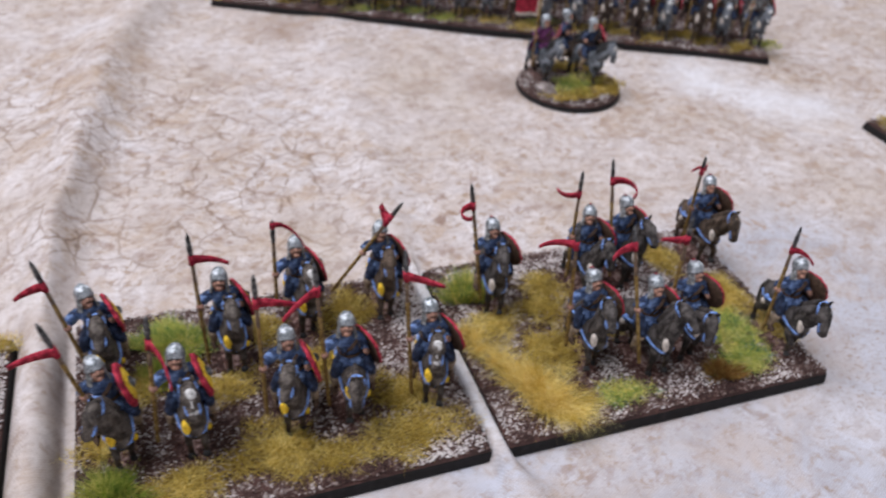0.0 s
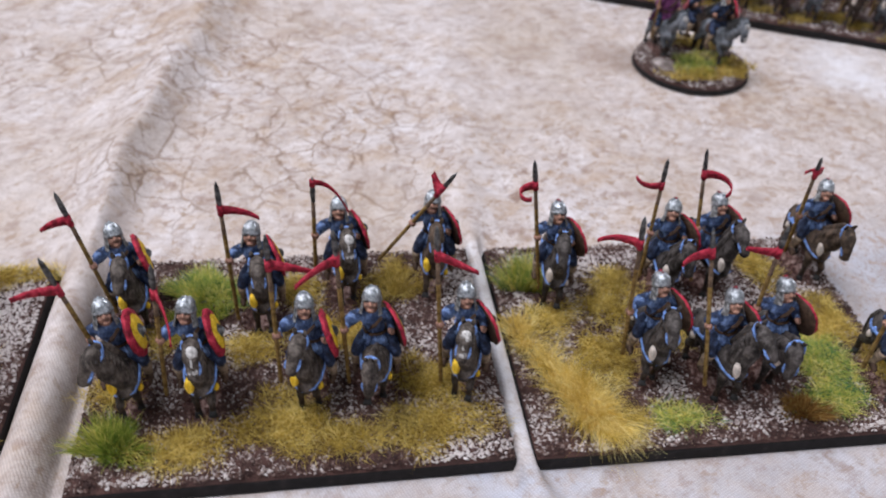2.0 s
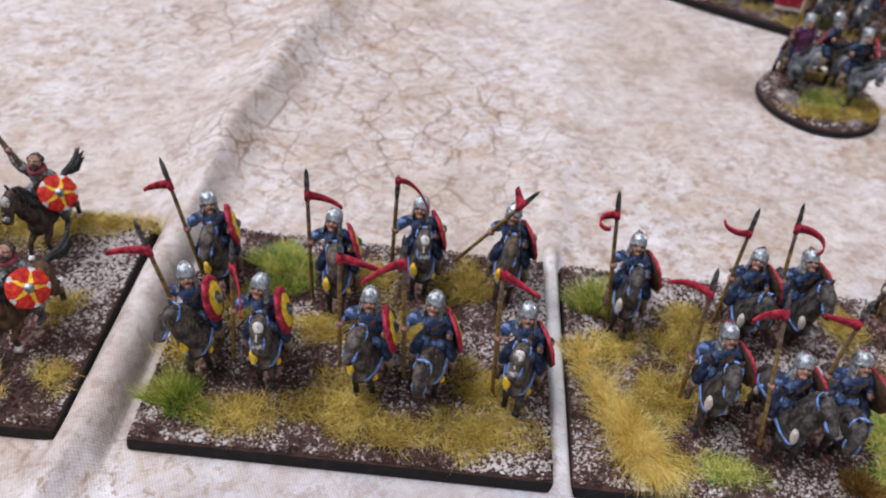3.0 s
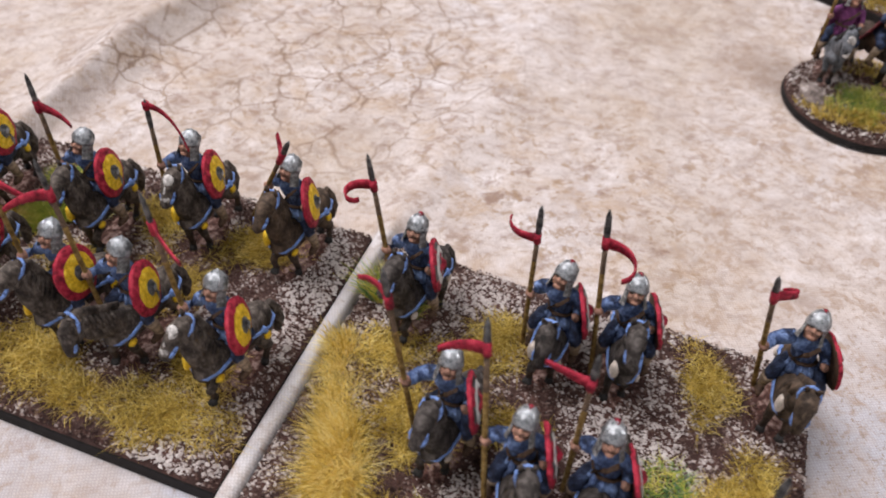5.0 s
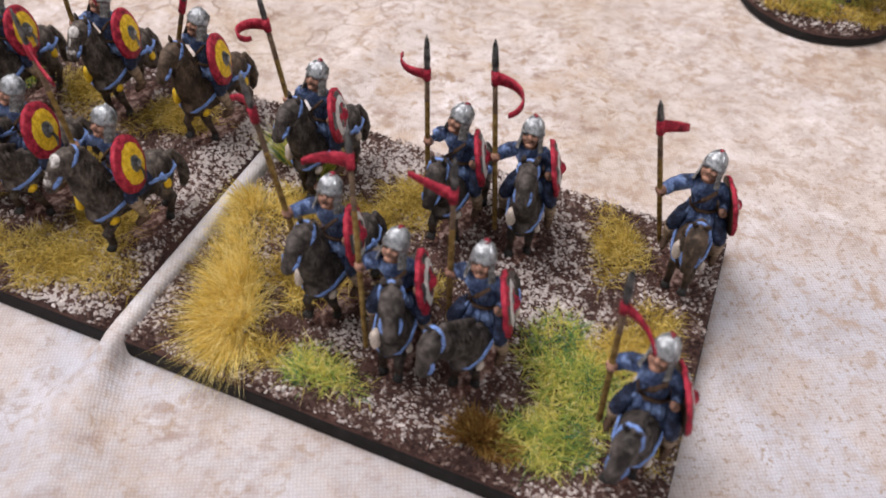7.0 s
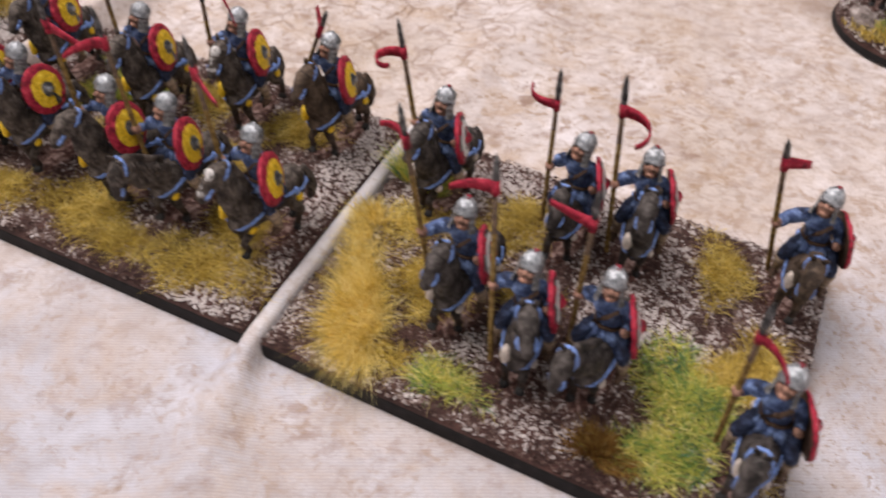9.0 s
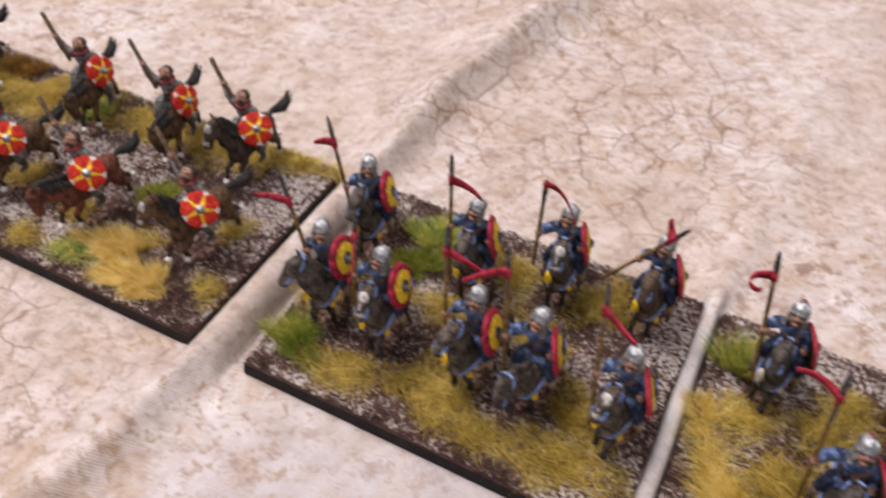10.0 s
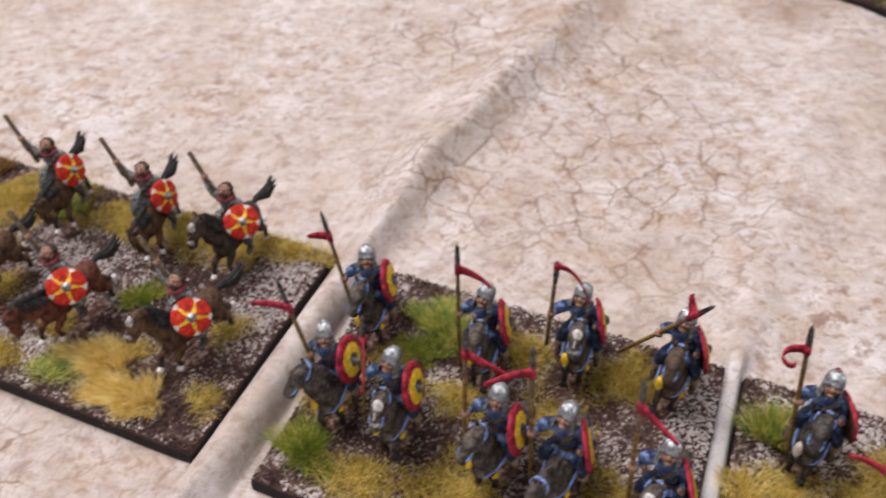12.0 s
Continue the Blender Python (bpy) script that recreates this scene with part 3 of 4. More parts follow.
# ---------------------------------------------------------------- grass
def blades(s, material, x, y, rx, ry, count, length, lean, width, rng, turn=0.0, spray=0.0, ground=None, ragged=0.6, comb=(0, 0), pile=0.0):
    """Thin bent blades over an uneven oval; spray: how far they fan out from the middle."""
    ph = [rng.uniform(0, 6.28) for _ in range(3)]
    ct, st = math.cos(radians(turn)), math.sin(radians(turn))
    for _ in range(count):
        a, q = rng.uniform(0, 2 * math.pi), 1.12 * rng.random() ** 0.66
        edge = 1 + ragged * (0.5 * math.sin(2 * a + ph[0]) + 0.35 * math.sin(3 * a + ph[1]) + 0.3 * math.sin(5 * a + ph[2]))
        u, v = rx * q * edge * math.cos(a), ry * q * edge * math.sin(a)
        px, py = x + ct * u - st * v, y + st * u + ct * v
        z = (ground_at(px, py) - 0.1 if ground is None else ground) + pile * rng.random() ** 1.5 * max(0.0, 1 - q * q * 0.8)
        ang = rng.uniform(0, 2 * math.pi)
        out = Vector((math.cos(ang), math.sin(ang), 0)) * lean * rng.uniform(0.2, 1.0) + Vector((ct * u / rx - st * v / ry, st * u / rx + ct * v / ry, 0)) * spray + Vector((comb[0], comb[1], 0))
        up = Vector((out.x, out.y, 1)).normalized()
        l = length * rng.uniform(0.55, 1.15)
        side = Vector((rng.uniform(-1, 1), rng.uniform(-1, 1), rng.uniform(-0.3, 0.3)))
        side = (side - up * side.dot(up)).normalized() * width * rng.uniform(0.7, 1.2) / 2
        b0 = Vector((px, py, z))
        mid = b0 + up * l * 0.55
        tip = b0 + up * l * 0.85 + Vector((out.x, out.y, -0.15)) * l * 0.28
        k = len(s.v)
        s.v += [tuple(b0 - side), tuple(b0 + side), tuple(mid + side * 0.9), tuple(mid - side * 0.9), tuple(tip)]
        s.f += [(k, k + 1, k + 2, k + 3), (k + 3, k + 2, k + 4)]
        s.m += [material] * 2


def grass_patch(name, label, spots, seed, kind="", group=""):
    """spots: material, x, y, rx, ry, blades, length, lean, width, turn, spray."""
    rng = random.Random(seed)
    s = Shape()
    for material, x, y, rx, ry, count, length, lean, width, turn, spray, *comb in spots:
        blades(s, material, x, y, rx, ry, count, length, lean, width, rng, turn, spray, comb=comb or (0, 0), pile=1.6 if lean > 2 else 0.0)
    return tagged(s.thing(name, smooth=False), label, "grass", group, kind)


def turf(x, y, rx, ry, turn=0, material=OLIVE, dense=15):
    rx, ry = rx * 0.84, ry * 0.84
    return (material, x, y, rx, ry, int(rx * ry * 3.14 * dense), 2.5, 3.2, 0.15 if material is GREEN else 0.11, turn, 0.2)


OLIVE_MIDDLE = [turf(20, 6, 9, 5.5), turf(39, 9.5, 10, 8, 20), turf(65, 6.5, 11, 6), turf(66, 17, 7, 7.5), turf(61, 46, 7, 8),
                turf(31, 29, 6.5, 5), turf(6, 20, 4.5, 5), turf(48, 5, 7, 4), turf(40, 45, 6, 6), turf(14, 33, 5, 5), turf(51, 31, 7, 5.5)]
grass_patch("static_grass", "olive yellow static grass in patches on the middle base", OLIVE_MIDDLE, 1, "stuff")
OLIVE_RIGHT = [turf(108, 35, 7, 6), turf(94, 32, 7, 5), turf(147, 46, 5, 8), turf(157, 28, 4.5, 8), turf(111, 43, 5, 6), turf(104, 20, 6, 8, 0), turf(118, 25, 5, 4),
               turf(147, 18, 8, 9, 0, GREEN, 17), turf(146, 6, 8, 5, 0, GREEN, 17), turf(152, 24, 5, 5), turf(113, 4, 8, 2.8, 0, GREEN, 17), turf(160, 14, 3, 6), turf(104, 4, 3, 2.4), turf(100, 22, 4, 5)]
grass_patch("static_grass", "green and olive static grass in patches on the base beside it", OLIVE_RIGHT, 2, "stuff")
OLIVE_WIDE = [turf(-65, 48, 12, 8), turf(-46, 51, 12, 7), turf(-22, 54, 11, 4), turf(-34, 50, 8, 6), turf(-100, 44, 19, 11, 10), turf(-122, 44, 11, 9), turf(-64, 4, 5, 3.5), turf(-17, 10, 4, 3.5),
              turf(-79, 19, 5, 5), turf(-50, 5, 6, 4, 0, GREEN), turf(-40, 13, 7, 4, 30), turf(-107, 26, 6, 4, 0, GREEN), turf(-83, 46, 4, 4, 0, GREEN), turf(-22, 27, 4, 4), turf(-58, 15, 4, 4),
              turf(-100, 8, 6, 5), turf(-120, 15, 8, 6), turf(-140, 30, 12, 12), turf(-90, 30, 4, 4)]
grass_patch("static_grass", "olive yellow static grass in patches on the long base", OLIVE_WIDE, 3, "stuff")


def tuft(label, material, x, y, rx, ry, count, length, seed, lean=0.35, spray=0.6, turn=0, width=0.14, comb=(0, 0)):
    grass_patch("grass_tuft", label, [(material, x, y, rx, ry, count, length, lean, width, turn, spray, *comb)], seed, group="grass tufts")


tuft("bright green grass tuft at the back of a base", GREEN, 21, 46, 5.6, 3.8, 3600, 4.4, 11, 0.6, 0.5, 0, 0.12)
tuft("low olive green grass tuft at the back of a base", LEAF, 19, 37, 4.6, 3.6, 2200, 3.2, 23, 0.8, 0.4, 0, 0.12)
tuft("deep green grass tuft at a base corner", LEAF, 7.5, 7.5, 4.2, 3.4, 1500, 4.8, 12, 0.5)
tuft("tall green and straw grass tuft beside a lancer", GREEN, 90.6, 43.5, 3.4, 3.2, 1700, 8.6, 13, 0.3, 0.35)
grass_patch("grass_tuft", "long straw yellow grass tuft, combed forward over the edge", [
    (STRAW, 97.8, 4.2, 2.8, 2.4, 420, 8.4, 1.0, 0.08, 0, 0.4, 0.1, -1.2), (STRAW, 96.6, 6.0, 3.6, 3.0, 1700, 7.2, 0.9, 0.085, 0, 0.5, -0.1, -0.5), (STRAW, 94.4, 10.5, 4.0, 3.8, 2000, 7.2, 0.9, 0.085, 20, 0.5, -0.15, -0.25),
    (STRAW, 92.5, 15.5, 2.6, 3.0, 1000, 6.0, 0.9, 0.085, 20, 0.4, -0.1, -0.2)], 14, group="grass tufts")
grass_patch("grass_tuft", "straw yellow grass tuft behind the long one", [
    (STRAW, 90, 20.5, 2.6, 2.8, 650, 5.6, 0.8, 0.07, 20, 0.5, -0.15, -0.3), (STRAW, 87, 25.5, 2.4, 3.0, 650, 5.6, 0.8, 0.07, 20, 0.5, -0.2, -0.3),
    (STRAW, 86, 30.5, 2.6, 2.6, 500, 4.6, 0.6, 0.12, 0, 0.5, -0.1, -0.1)], 15, group="grass tufts")
tuft("small umber brown grass tuft", UMBER, 138, 3.2, 2.7, 2.3, 1300, 3.6, 16, 0.5)
tuft("straw yellow grass tuft beside a bay horse", PALESTRAW, -42, 10.0, 6.0, 3.2, 3000, 5.0, 17, 0.4, 0.55, 15, 0.13, (-0.3, -0.2))
tuft("straw yellow grass tuft at the base edge", PALESTRAW, -31, 4.6, 5.0, 3.4, 2800, 5.2, 18, 0.4, 0.6, 0, 0.13, (-0.35, -0.25))
tuft("olive green grass tuft beside a bay horse", LEAF, -83, 5, 3.2, 2.6, 1200, 3.6, 19, 0.5)
tuft("small dense green grass tuft", LEAF, -46, 28, 3.2, 2.8, 1300, 3.2, 20, 0.6)
tuft("umber brown grass tuft at the back of the long base", UMBER, -115, 51, 4.8, 3.2, 1500, 4.6, 21, 0.5)
tuft("green tuft on the long base", GREEN, -83, 46, 2.8, 2.4, 900, 3.6, 22)


# ---------------------------------------------------------------- mounted figures, each one plain painted mesh
def cast_rough(s, amount=0.16):
    s.v = [tuple(Vector(p) + amount * (noise.noise_vector(Vector(p) * 0.7) + 0.6 * noise.noise_vector(Vector(p) * 1.9))) for p in s.v]


def add_horse(s, coat, mane, turn=0.0, drop=0.0, stride=0, tail="hang", straps=True, disc=None, blaze=True, aside=0.0):
    begin = len(s.v)
    s.tube([(0, -7.6, 10.6), (0, -7.0, 10.3), (0, -5.6, 10.2), (0, -3.4, 10.2), (0, -0.8, 10.0), (0, 2.4, 10.0), (0, 4.8, 10.4), (0, 6.8, 10.8), (0, 8.4, 10.9), (0, 9.2, 10.9)],
           [(0.9, 1.2), (1.9, 2.5), (2.6, 3.3), (2.85, 3.5), (2.85, 3.4), (2.75, 3.3), (2.95, 3.4), (2.8, 3.2), (1.9, 2.3), (0.7, 0.9)], coat, 14)
    first = len(s.v)
    s.tube([(0, -3.9, 10.4), (0, -5.5, 13.2), (0, -6.6, 16.0), (0, -6.9, 18.6), (0, -6.5, 20.8)], [(2.5, 3.3), (2.15, 2.7), (1.75, 2.2), (1.45, 1.75), (1.0, 1.1)], coat, 12)
    s.tube([(0, -5.6, 21.0), (0, -6.9, 21.3), (0, -8.4, 20.8), (0, -9.8, 19.7), (0, -10.8, 18.6), (0, -11.5, 17.8), (0, -11.7, 17.5)],
           [(1.0, 1.1), (1.6, 1.75), (1.7, 2.0), (1.3, 1.5), (1.15, 1.25), (1.05, 1.1), (0.55, 0.55)], coat, 12)
    for x in (-0.85, 0.85):
        s.tube([(x, -6.3, 22.3), (x * 1.2, -6.3, 23.3), (x * 1.15, -6.5, 24.0)], [(0.5, 0.36), (0.45, 0.3), 0.1], coat, 6)
        s.ball((x * 1.6, -8.5, 21.2), (0.24, 0.36, 0.3), IRON, 6, 4)
        s.ball((x * 0.85, -11.3, 18.4), (0.22, 0.25, 0.25), IRON, 6, 4)
        s.tube([(x * 1.45, -7.6, 20.5), (x * 1.5, -8.2, 19.5), (x * 1.1, -9.3, 19.1)], [0.5, 0.55, 0.3], coat, 6)
    s.tube([(0, -2.2, 14.4), (0, -3.5, 16.6), (0, -4.5, 19.0), (0, -5.2, 21.2), (0, -6.4, 22.3), (0, -7.6, 22.1), (0, -8.3, 21.6)], [(0.5, 0.6), (0.65, 1.0), (0.7, 1.1), (0.7, 0.9), (0.6, 0.6), (0.45, 0.4), (0.2, 0.2)], mane, 8)
    for i in range(6):
        k = i / 5
        for x in (-1, 1):
            s.tube([(0.2 * x, -3.2 - 2.1 * k, 15.8 + 4.8 * k), (1.45 * x - 0.3 * k * x, -3.9 - 2.1 * k, 14.9 + 4.8 * k), (1.95 * x - 0.5 * k * x, -4.8 - 2.0 * k, 13.6 + 4.8 * k)], [0.4, 0.45, 0.12], mane, 6)
    if blaze:
        slope = Matrix.Rotation(radians(45), 3, "X")
        s.ball((0.1, -9.2, 21.9), (1.15, 1.15, 0.6), BLAZE, 10, 6, slope)
        s.ball((0.0, -10.4, 20.6), (0.4, 1.1, 0.42), BLAZE, 8, 5, slope)
        s.ball((0.1, -11.25, 19.2), (0.95, 0.95, 0.56), BLAZE, 10, 6, slope)
    if straps:
        # bridle round the muzzle and behind the ears
        for (cy, cz, rx, ry) in ((-10.3, 19.2, 1.3, 1.55), (-7.0, 21.3, 1.6, 1.85)):
            ring = [(rx * math.cos(a), cy + ry * math.sin(a) * 0.72, cz + ry * math.sin(a) * 0.66) for a in (2 * math.pi * k / 12 for k in range(13))]
            s.tube(ring, [0.3] * 13, STRAP, 6, (0, 1, 0.3))

    def bend(p):
        k = min(1.0, max(0.0, (p.z - 11.0) / 4.0))
        q = p - Vector((0, -4.4, 12.0))
        q = Matrix.Rotation(radians(drop) * k, 3, "X") @ q
        q = Matrix.Rotation(radians(turn) * k, 3, "Z") @ q
        return q + Vector((0, -4.4, 12.0))

    s.shift(first, bend)
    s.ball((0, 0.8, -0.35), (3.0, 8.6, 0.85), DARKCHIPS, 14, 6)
    # legs, in one of a few strides
    fore = [((-5.0, 4.6), (-4.8, 1.4), (-4.9, 0.0)), ((-6.8, 5.4), (-6.3, 2.9), (-6.9, 1.9)), ((-4.2, 4.6), (-3.2, 1.4), (-3.4, 0)), ((-8.4, 6.3), (-9.2, 3.2), (-9.9, 2.4))]
    hind = [((6.0, 6.2), (7.9, 4.3), (7.3, 1.3), (7.0, 0)), ((5.4, 6.2), (6.8, 4.0), (5.6, 1.3), (5.2, 0)), ((7.6, 6.4), (10.4, 4.6), (12.2, 2.6), (13.2, 2.2)), ((6.5, 6.2), (8.8, 4.4), (8.8, 1.3), (8.6, 0))]
    pick = [(0, 1, 0, 1), (1, 2, 3, 0), (0, 2, 1, 3), (3, 1, 2, 3)][stride]
    for x, i in ((-1.5, pick[0]), (1.5, pick[1])):
        (ky, kz), (fy, fz), (hy, hz) = fore[i]
        s.tube([(x, -4.6, 9.4), (x, -4.8, 7.2), (x, ky, kz), (x, (ky + fy) / 2, (kz + fz) / 2), (x, fy, fz)], [(1.2, 1.6), (1.0, 1.15), (0.75, 0.8), 0.55, 0.62], [coat, coat, COAT_DARK, COAT_DARK], 8)
        s.tube([(x, fy, fz + 0.15), (x, (fy + hy) / 2 - 0.1, (fz + hz) / 2), (x, hy - 0.1, hz)], [0.6, 0.72, 0.92], MANE if stride != 3 else WHITE, 8)
    for x, i in ((-1.6, pick[2]), (1.6, pick[3])):
        (sy, sz), (ky, kz), (fy, fz), (hy, hz) = hind[i]
        s.tube([(x, 6.2, 10), (x, sy, sz + 1), (x, (sy + ky) / 2, (sz + kz) / 2), (x, ky, kz), (x, (ky + fy) / 2, (kz + fz) / 2), (x, fy, fz)], [(1.5, 2.3), (1.3, 1.8), (1.0, 1.15), (0.75, 0.85), 0.58, 0.62], [coat, coat, coat, COAT_DARK, COAT_DARK], 8)
        s.tube([(x, fy, fz + 0.15), (x, (fy + hy) / 2, (fz + hz) / 2), (x, hy, hz)], [0.6, 0.72, 0.92], MANE if stride != 3 else WHITE, 8)
    if tail == "hang":
        s.tube([(0, 8.3, 11.8), (0, 9.7, 11.6), (0.2, 10.8, 9.4), (0.3, 11.0, 6.4), (0.2, 10.6, 4.0), (0.1, 10.4, 3.0)], [0.5, 0.75, (1.0, 0.9), (1.15, 1.0), (0.9, 0.8), 0.2], mane if mane is not MANE else coat, 8)
    else:
        for i in range(7):
            u, v = math.sin(i * 2.4), math.cos(i * 2.4)
            s.tube([(0, 8.4, 12.0), (0.2 + 0.3 * u, 9.8, 12.7 + 0.3 * v), (0.7 + 0.6 * u, 11.4, 12.5 + 0.6 * v), (1.2 + 0.9 * u, 13.0, 12.5 + 1.0 * v), (1.6 + 0.8 * u, 14.4 + 0.3 * v, 13.4 + 1.2 * v + 0.3 * u), (1.8 + 1.2 * u, 15.4 + 0.6 * v, 14.2 + 1.5 * v)],
                   [0.4, 0.5, 0.62, 0.62, 0.5, 0.12], mane, 6)
    if straps:
        for x in (-1, 1):
            s.tube([(x * 3.0, -0.6, 11.4), (x * 3.0, -2.8, 10.9), (x * 2.75, -5.0, 10.2), (x * 1.9, -7.0, 9.5), (0, -7.9, 9.3)], [(0.42, 0.24)] * 5, STRAP, 6, (0, 0, 1))
            s.tube([(x * 2.95, 2.4, 11.2), (x * 3.0, 4.6, 10.8), (x * 2.9, 6.8, 10.3), (x * 1.8, 8.8, 10.2), (0, 9.5, 10.2)], [(0.4, 0.24)] * 5, STRAP, 6, (0, 0, 1))
    if disc:
        s.ball((-1.65, -7.5, 12.0), (0.85, 0.75, 1.75), disc, 10, 6, Matrix.Rotation(radians(-16), 3, "X"))
        for x in (-1, 1):
            # leaf-shaped pendants, the rear ones on broad strap ends
            if x > 0:
                s.ball((2.75, -5.2, 8.4), (0.5, 1.0, 0.6), disc, 8, 5)
            s.tube([(x * 2.9, 5.0, 11.4), (x * 3.05, 5.6, 10.0)], [(0.5, 0.25)] * 2, STRAP, 6, (0, 1, 0))
            s.ball((x * 3.05, 5.8, 9.0), (0.45, 0.85, 1.0), disc, 8, 5)
    # saddle cloth and girth
    s.tube([(0, -1.9, 11.2), (0, -1.5, 11.2), (0, 1.0, 11.2), (0, 3.2, 11.2), (0, 3.6, 11.2)], [(2.6, 2.2), (3.1, 2.6), (3.2, 2.7), (3.1, 2.6), (2.6, 2.2)], NAVY if straps else BROWN, 12)
    # set low on short legs, as cast
    s.shift(begin, lambda p: Vector((p.x * 0.94 + aside, p.y * 0.95, p.z * 0.92 if p.z < 10 else p.z - 0.8)))


def limb(s, pts, radii, material):
    s.tube(pts, radii, material, 8, (0.3, 1, 0.2))


def add_rider(s, tunic, skirt, legs, boots, helmet=True, crest=None, hand=(-4.6, -1.6, 17.0), lean=0.0, cloak=None, scarf=None, gaze=0.0, beard=False):
    first = len(s.v)
    s.tube([(0, 1.0, 12.6), (0, 0.9, 13.6), (0, 0.8, 15.0), (0, 0.7, 16.4), (0, 0.5, 18.0), (0, 0.45, 19.2), (0, 0.3, 19.9), (0, 0.1, 20.5)],
           [(3.0, 2.7), (2.6, 2.3), (1.8, 1.5), (1.95, 1.5), (2.25, 1.6), (2.1, 1.4), (1.1, 1.05), (0.7, 0.7)], [skirt, skirt, tunic, tunic, tunic, tunic, SKIN if not scarf else scarf], 12)
    s.tube([(1.95 * math.cos(a), 0.8 + 1.65 * math.sin(a), 15.0) for a in (2 * math.pi * k / 14 for k in range(15))], [(0.22, 0.34)] * 15, BROWN, 6, (0, 0, 1))
    s.tube([(1.9, -0.6, 18.9), (0.4, -1.2, 17.4), (-1.5, -0.8, 15.4)], [(0.5, 0.2)] * 3, BROWN, 6, (1, 0, 1))
    for i in range(5):
        a = radians(-150 + 30 * i)
        s.tube([(1.8 * math.cos(a), 0.8 + 1.5 * math.sin(a), 15.1), (2.4 * math.cos(a + 0.1), 0.9 + 2.15 * math.sin(a + 0.1), 13.9), (2.95 * math.cos(a), 1.0 + 2.6 * math.sin(a), 12.8)], [0.2, 0.32, 0.4], skirt, 6)
    for x in (-1, 1):
        limb(s, [(x * 1.6, 1.0, 13.6), (x * 2.8, 0.0, 13.0), (x * 3.5, -1.4, 11.8), (x * 3.6, -1.4, 10.8)], [1.2, 1.15, 1.0, 0.9], legs)
        limb(s, [(x * 3.6, -1.5, 11.2), (x * 3.65, -0.8, 9.4), (x * 3.7, -0.3, 7.6), (x * 3.7, -0.3, 6.9)], [1.0, 0.95, 0.7, 0.72], TAN if boots is BROWN else boots)
        limb(s, [(x * 3.7, 0.1, 7.0), (x * 3.75, -0.9, 6.8), (x * 3.8, -2.1, 6.7)], [0.65, 0.72, 0.42], boots)
    if scarf:
        # the long mail coat spreads over the thighs
        for x in (-1, 1):
            limb(s, [(x * 1.7, 0.9, 14.6), (x * 2.9, 0.3, 13.2), (x * 3.6, -0.5, 11.2), (x * 3.75, -0.5, 9.6)], [1.5, 1.7, 1.6, 1.35], skirt)
    # head, lifted a little
    head = len(s.v)
    s.ball((0, -0.25, 21.4), (1.35, 1.4, 1.6), SKIN, 12, 8)
    s.ball((0, -1.6, 21.35), (0.3, 0.4, 0.45), SKIN, 6, 4)
    # dark strip: painted eyes, with the brow's shade put into the colour
    s.tube([(-1.05, -1.0, 21.75), (-0.5, -1.36, 21.78), (0, -1.4, 21.85), (0.5, -1.36, 21.78), (1.05, -1.0, 21.75)], [0.1, 0.2, 0.14, 0.2, 0.1], HAIR_AND_SHADE, 6, (0, 0, 1))
    for x in (-0.7, 0.7):
        s.ball((x, -1.2, 21.15), (0.4, 0.32, 0.36), SKIN, 6, 4)
    s.ball((0, -1.25, 20.72), (0.42, 0.2, 0.1), BROWN, 6, 4)
    s.ball((0, -0.95, 20.25), (0.7, 0.6, 0.5), SKIN, 8, 5)
    if beard:
        s.ball((0, -0.8, 20.45), (1.15, 0.85, 0.75), HAIR_AND_SHADE, 8, 5)
    if helmet:
        s.turned((0, 0.15, 0), [(1.5, 21.8), (1.78, 21.9), (1.84, 22.2), (1.74, 22.4), (1.68, 22.9), (1.48, 23.5), (1.14, 24.05), (0.74, 24.4), (0.34, 24.62), (0.0, 24.72)], STEEL, 16)
        for i in range(4):
            a = radians(45 + 90 * i)
            s.tube([(1.76 * math.cos(a), 0.15 + 1.76 * math.sin(a), 22.6), (1.54 * math.cos(a), 0.15 + 1.54 * math.sin(a), 23.6), (0.6 * math.cos(a), 0.15 + 0.6 * math.sin(a), 24.5)], [(0.2, 0.1)] * 3, STEEL, 5)
        s.ball((0, 0.15, 24.6), (0.26, 0.26, 0.24), crest or STEEL, 8, 5)
        if crest:
            s.tube([(0, -0.5, 24.3), (0, 0.4, 24.6), (0, 1.2, 24.1), (0, 1.6, 23.5)], [(0.3, 0.2), (0.5, 0.3), (0.45, 0.28), (0.2, 0.2)], CREST, 6)
        # neck guard
        ang = [radians(-46 + 272 * k / 12) for k in range(13)]
        v = [(1.66 * math.cos(a), 0.15 + 1.66 * math.sin(a), 22.3) for a in ang] + [(1.8 * math.cos(a), 0.2 + 1.8 * math.sin(a), 20.8) for a in ang] + [(2.2 * math.cos(a), 0.35 + 2.0 * math.sin(a), 19.4) for a in ang]
        f = [(r * 13 + k, r * 13 + k + 1, (r + 1) * 13 + k + 1, (r + 1) * 13 + k) for r in range(2) for k in range(12)]
        s.add(v, f, MAIL)
    else:
        s.ball((0, 0.45, 22.2), (1.42, 1.4, 1.15), HAIR_AND_SHADE, 10, 6)
        for i in range(9):
            a = radians(-20 + 27.5 * i)
            s.ball((1.25 * math.cos(a), 0.3 + 1.25 * math.sin(a), 22.2 - 0.5 * abs(math.sin(a))), (0.5, 0.5, 0.6), HAIR_AND_SHADE, 6, 4)
    tip_back = Matrix.Rotation(radians(gaze), 3, "Z") @ Matrix.Rotation(radians(-30), 3, "X")
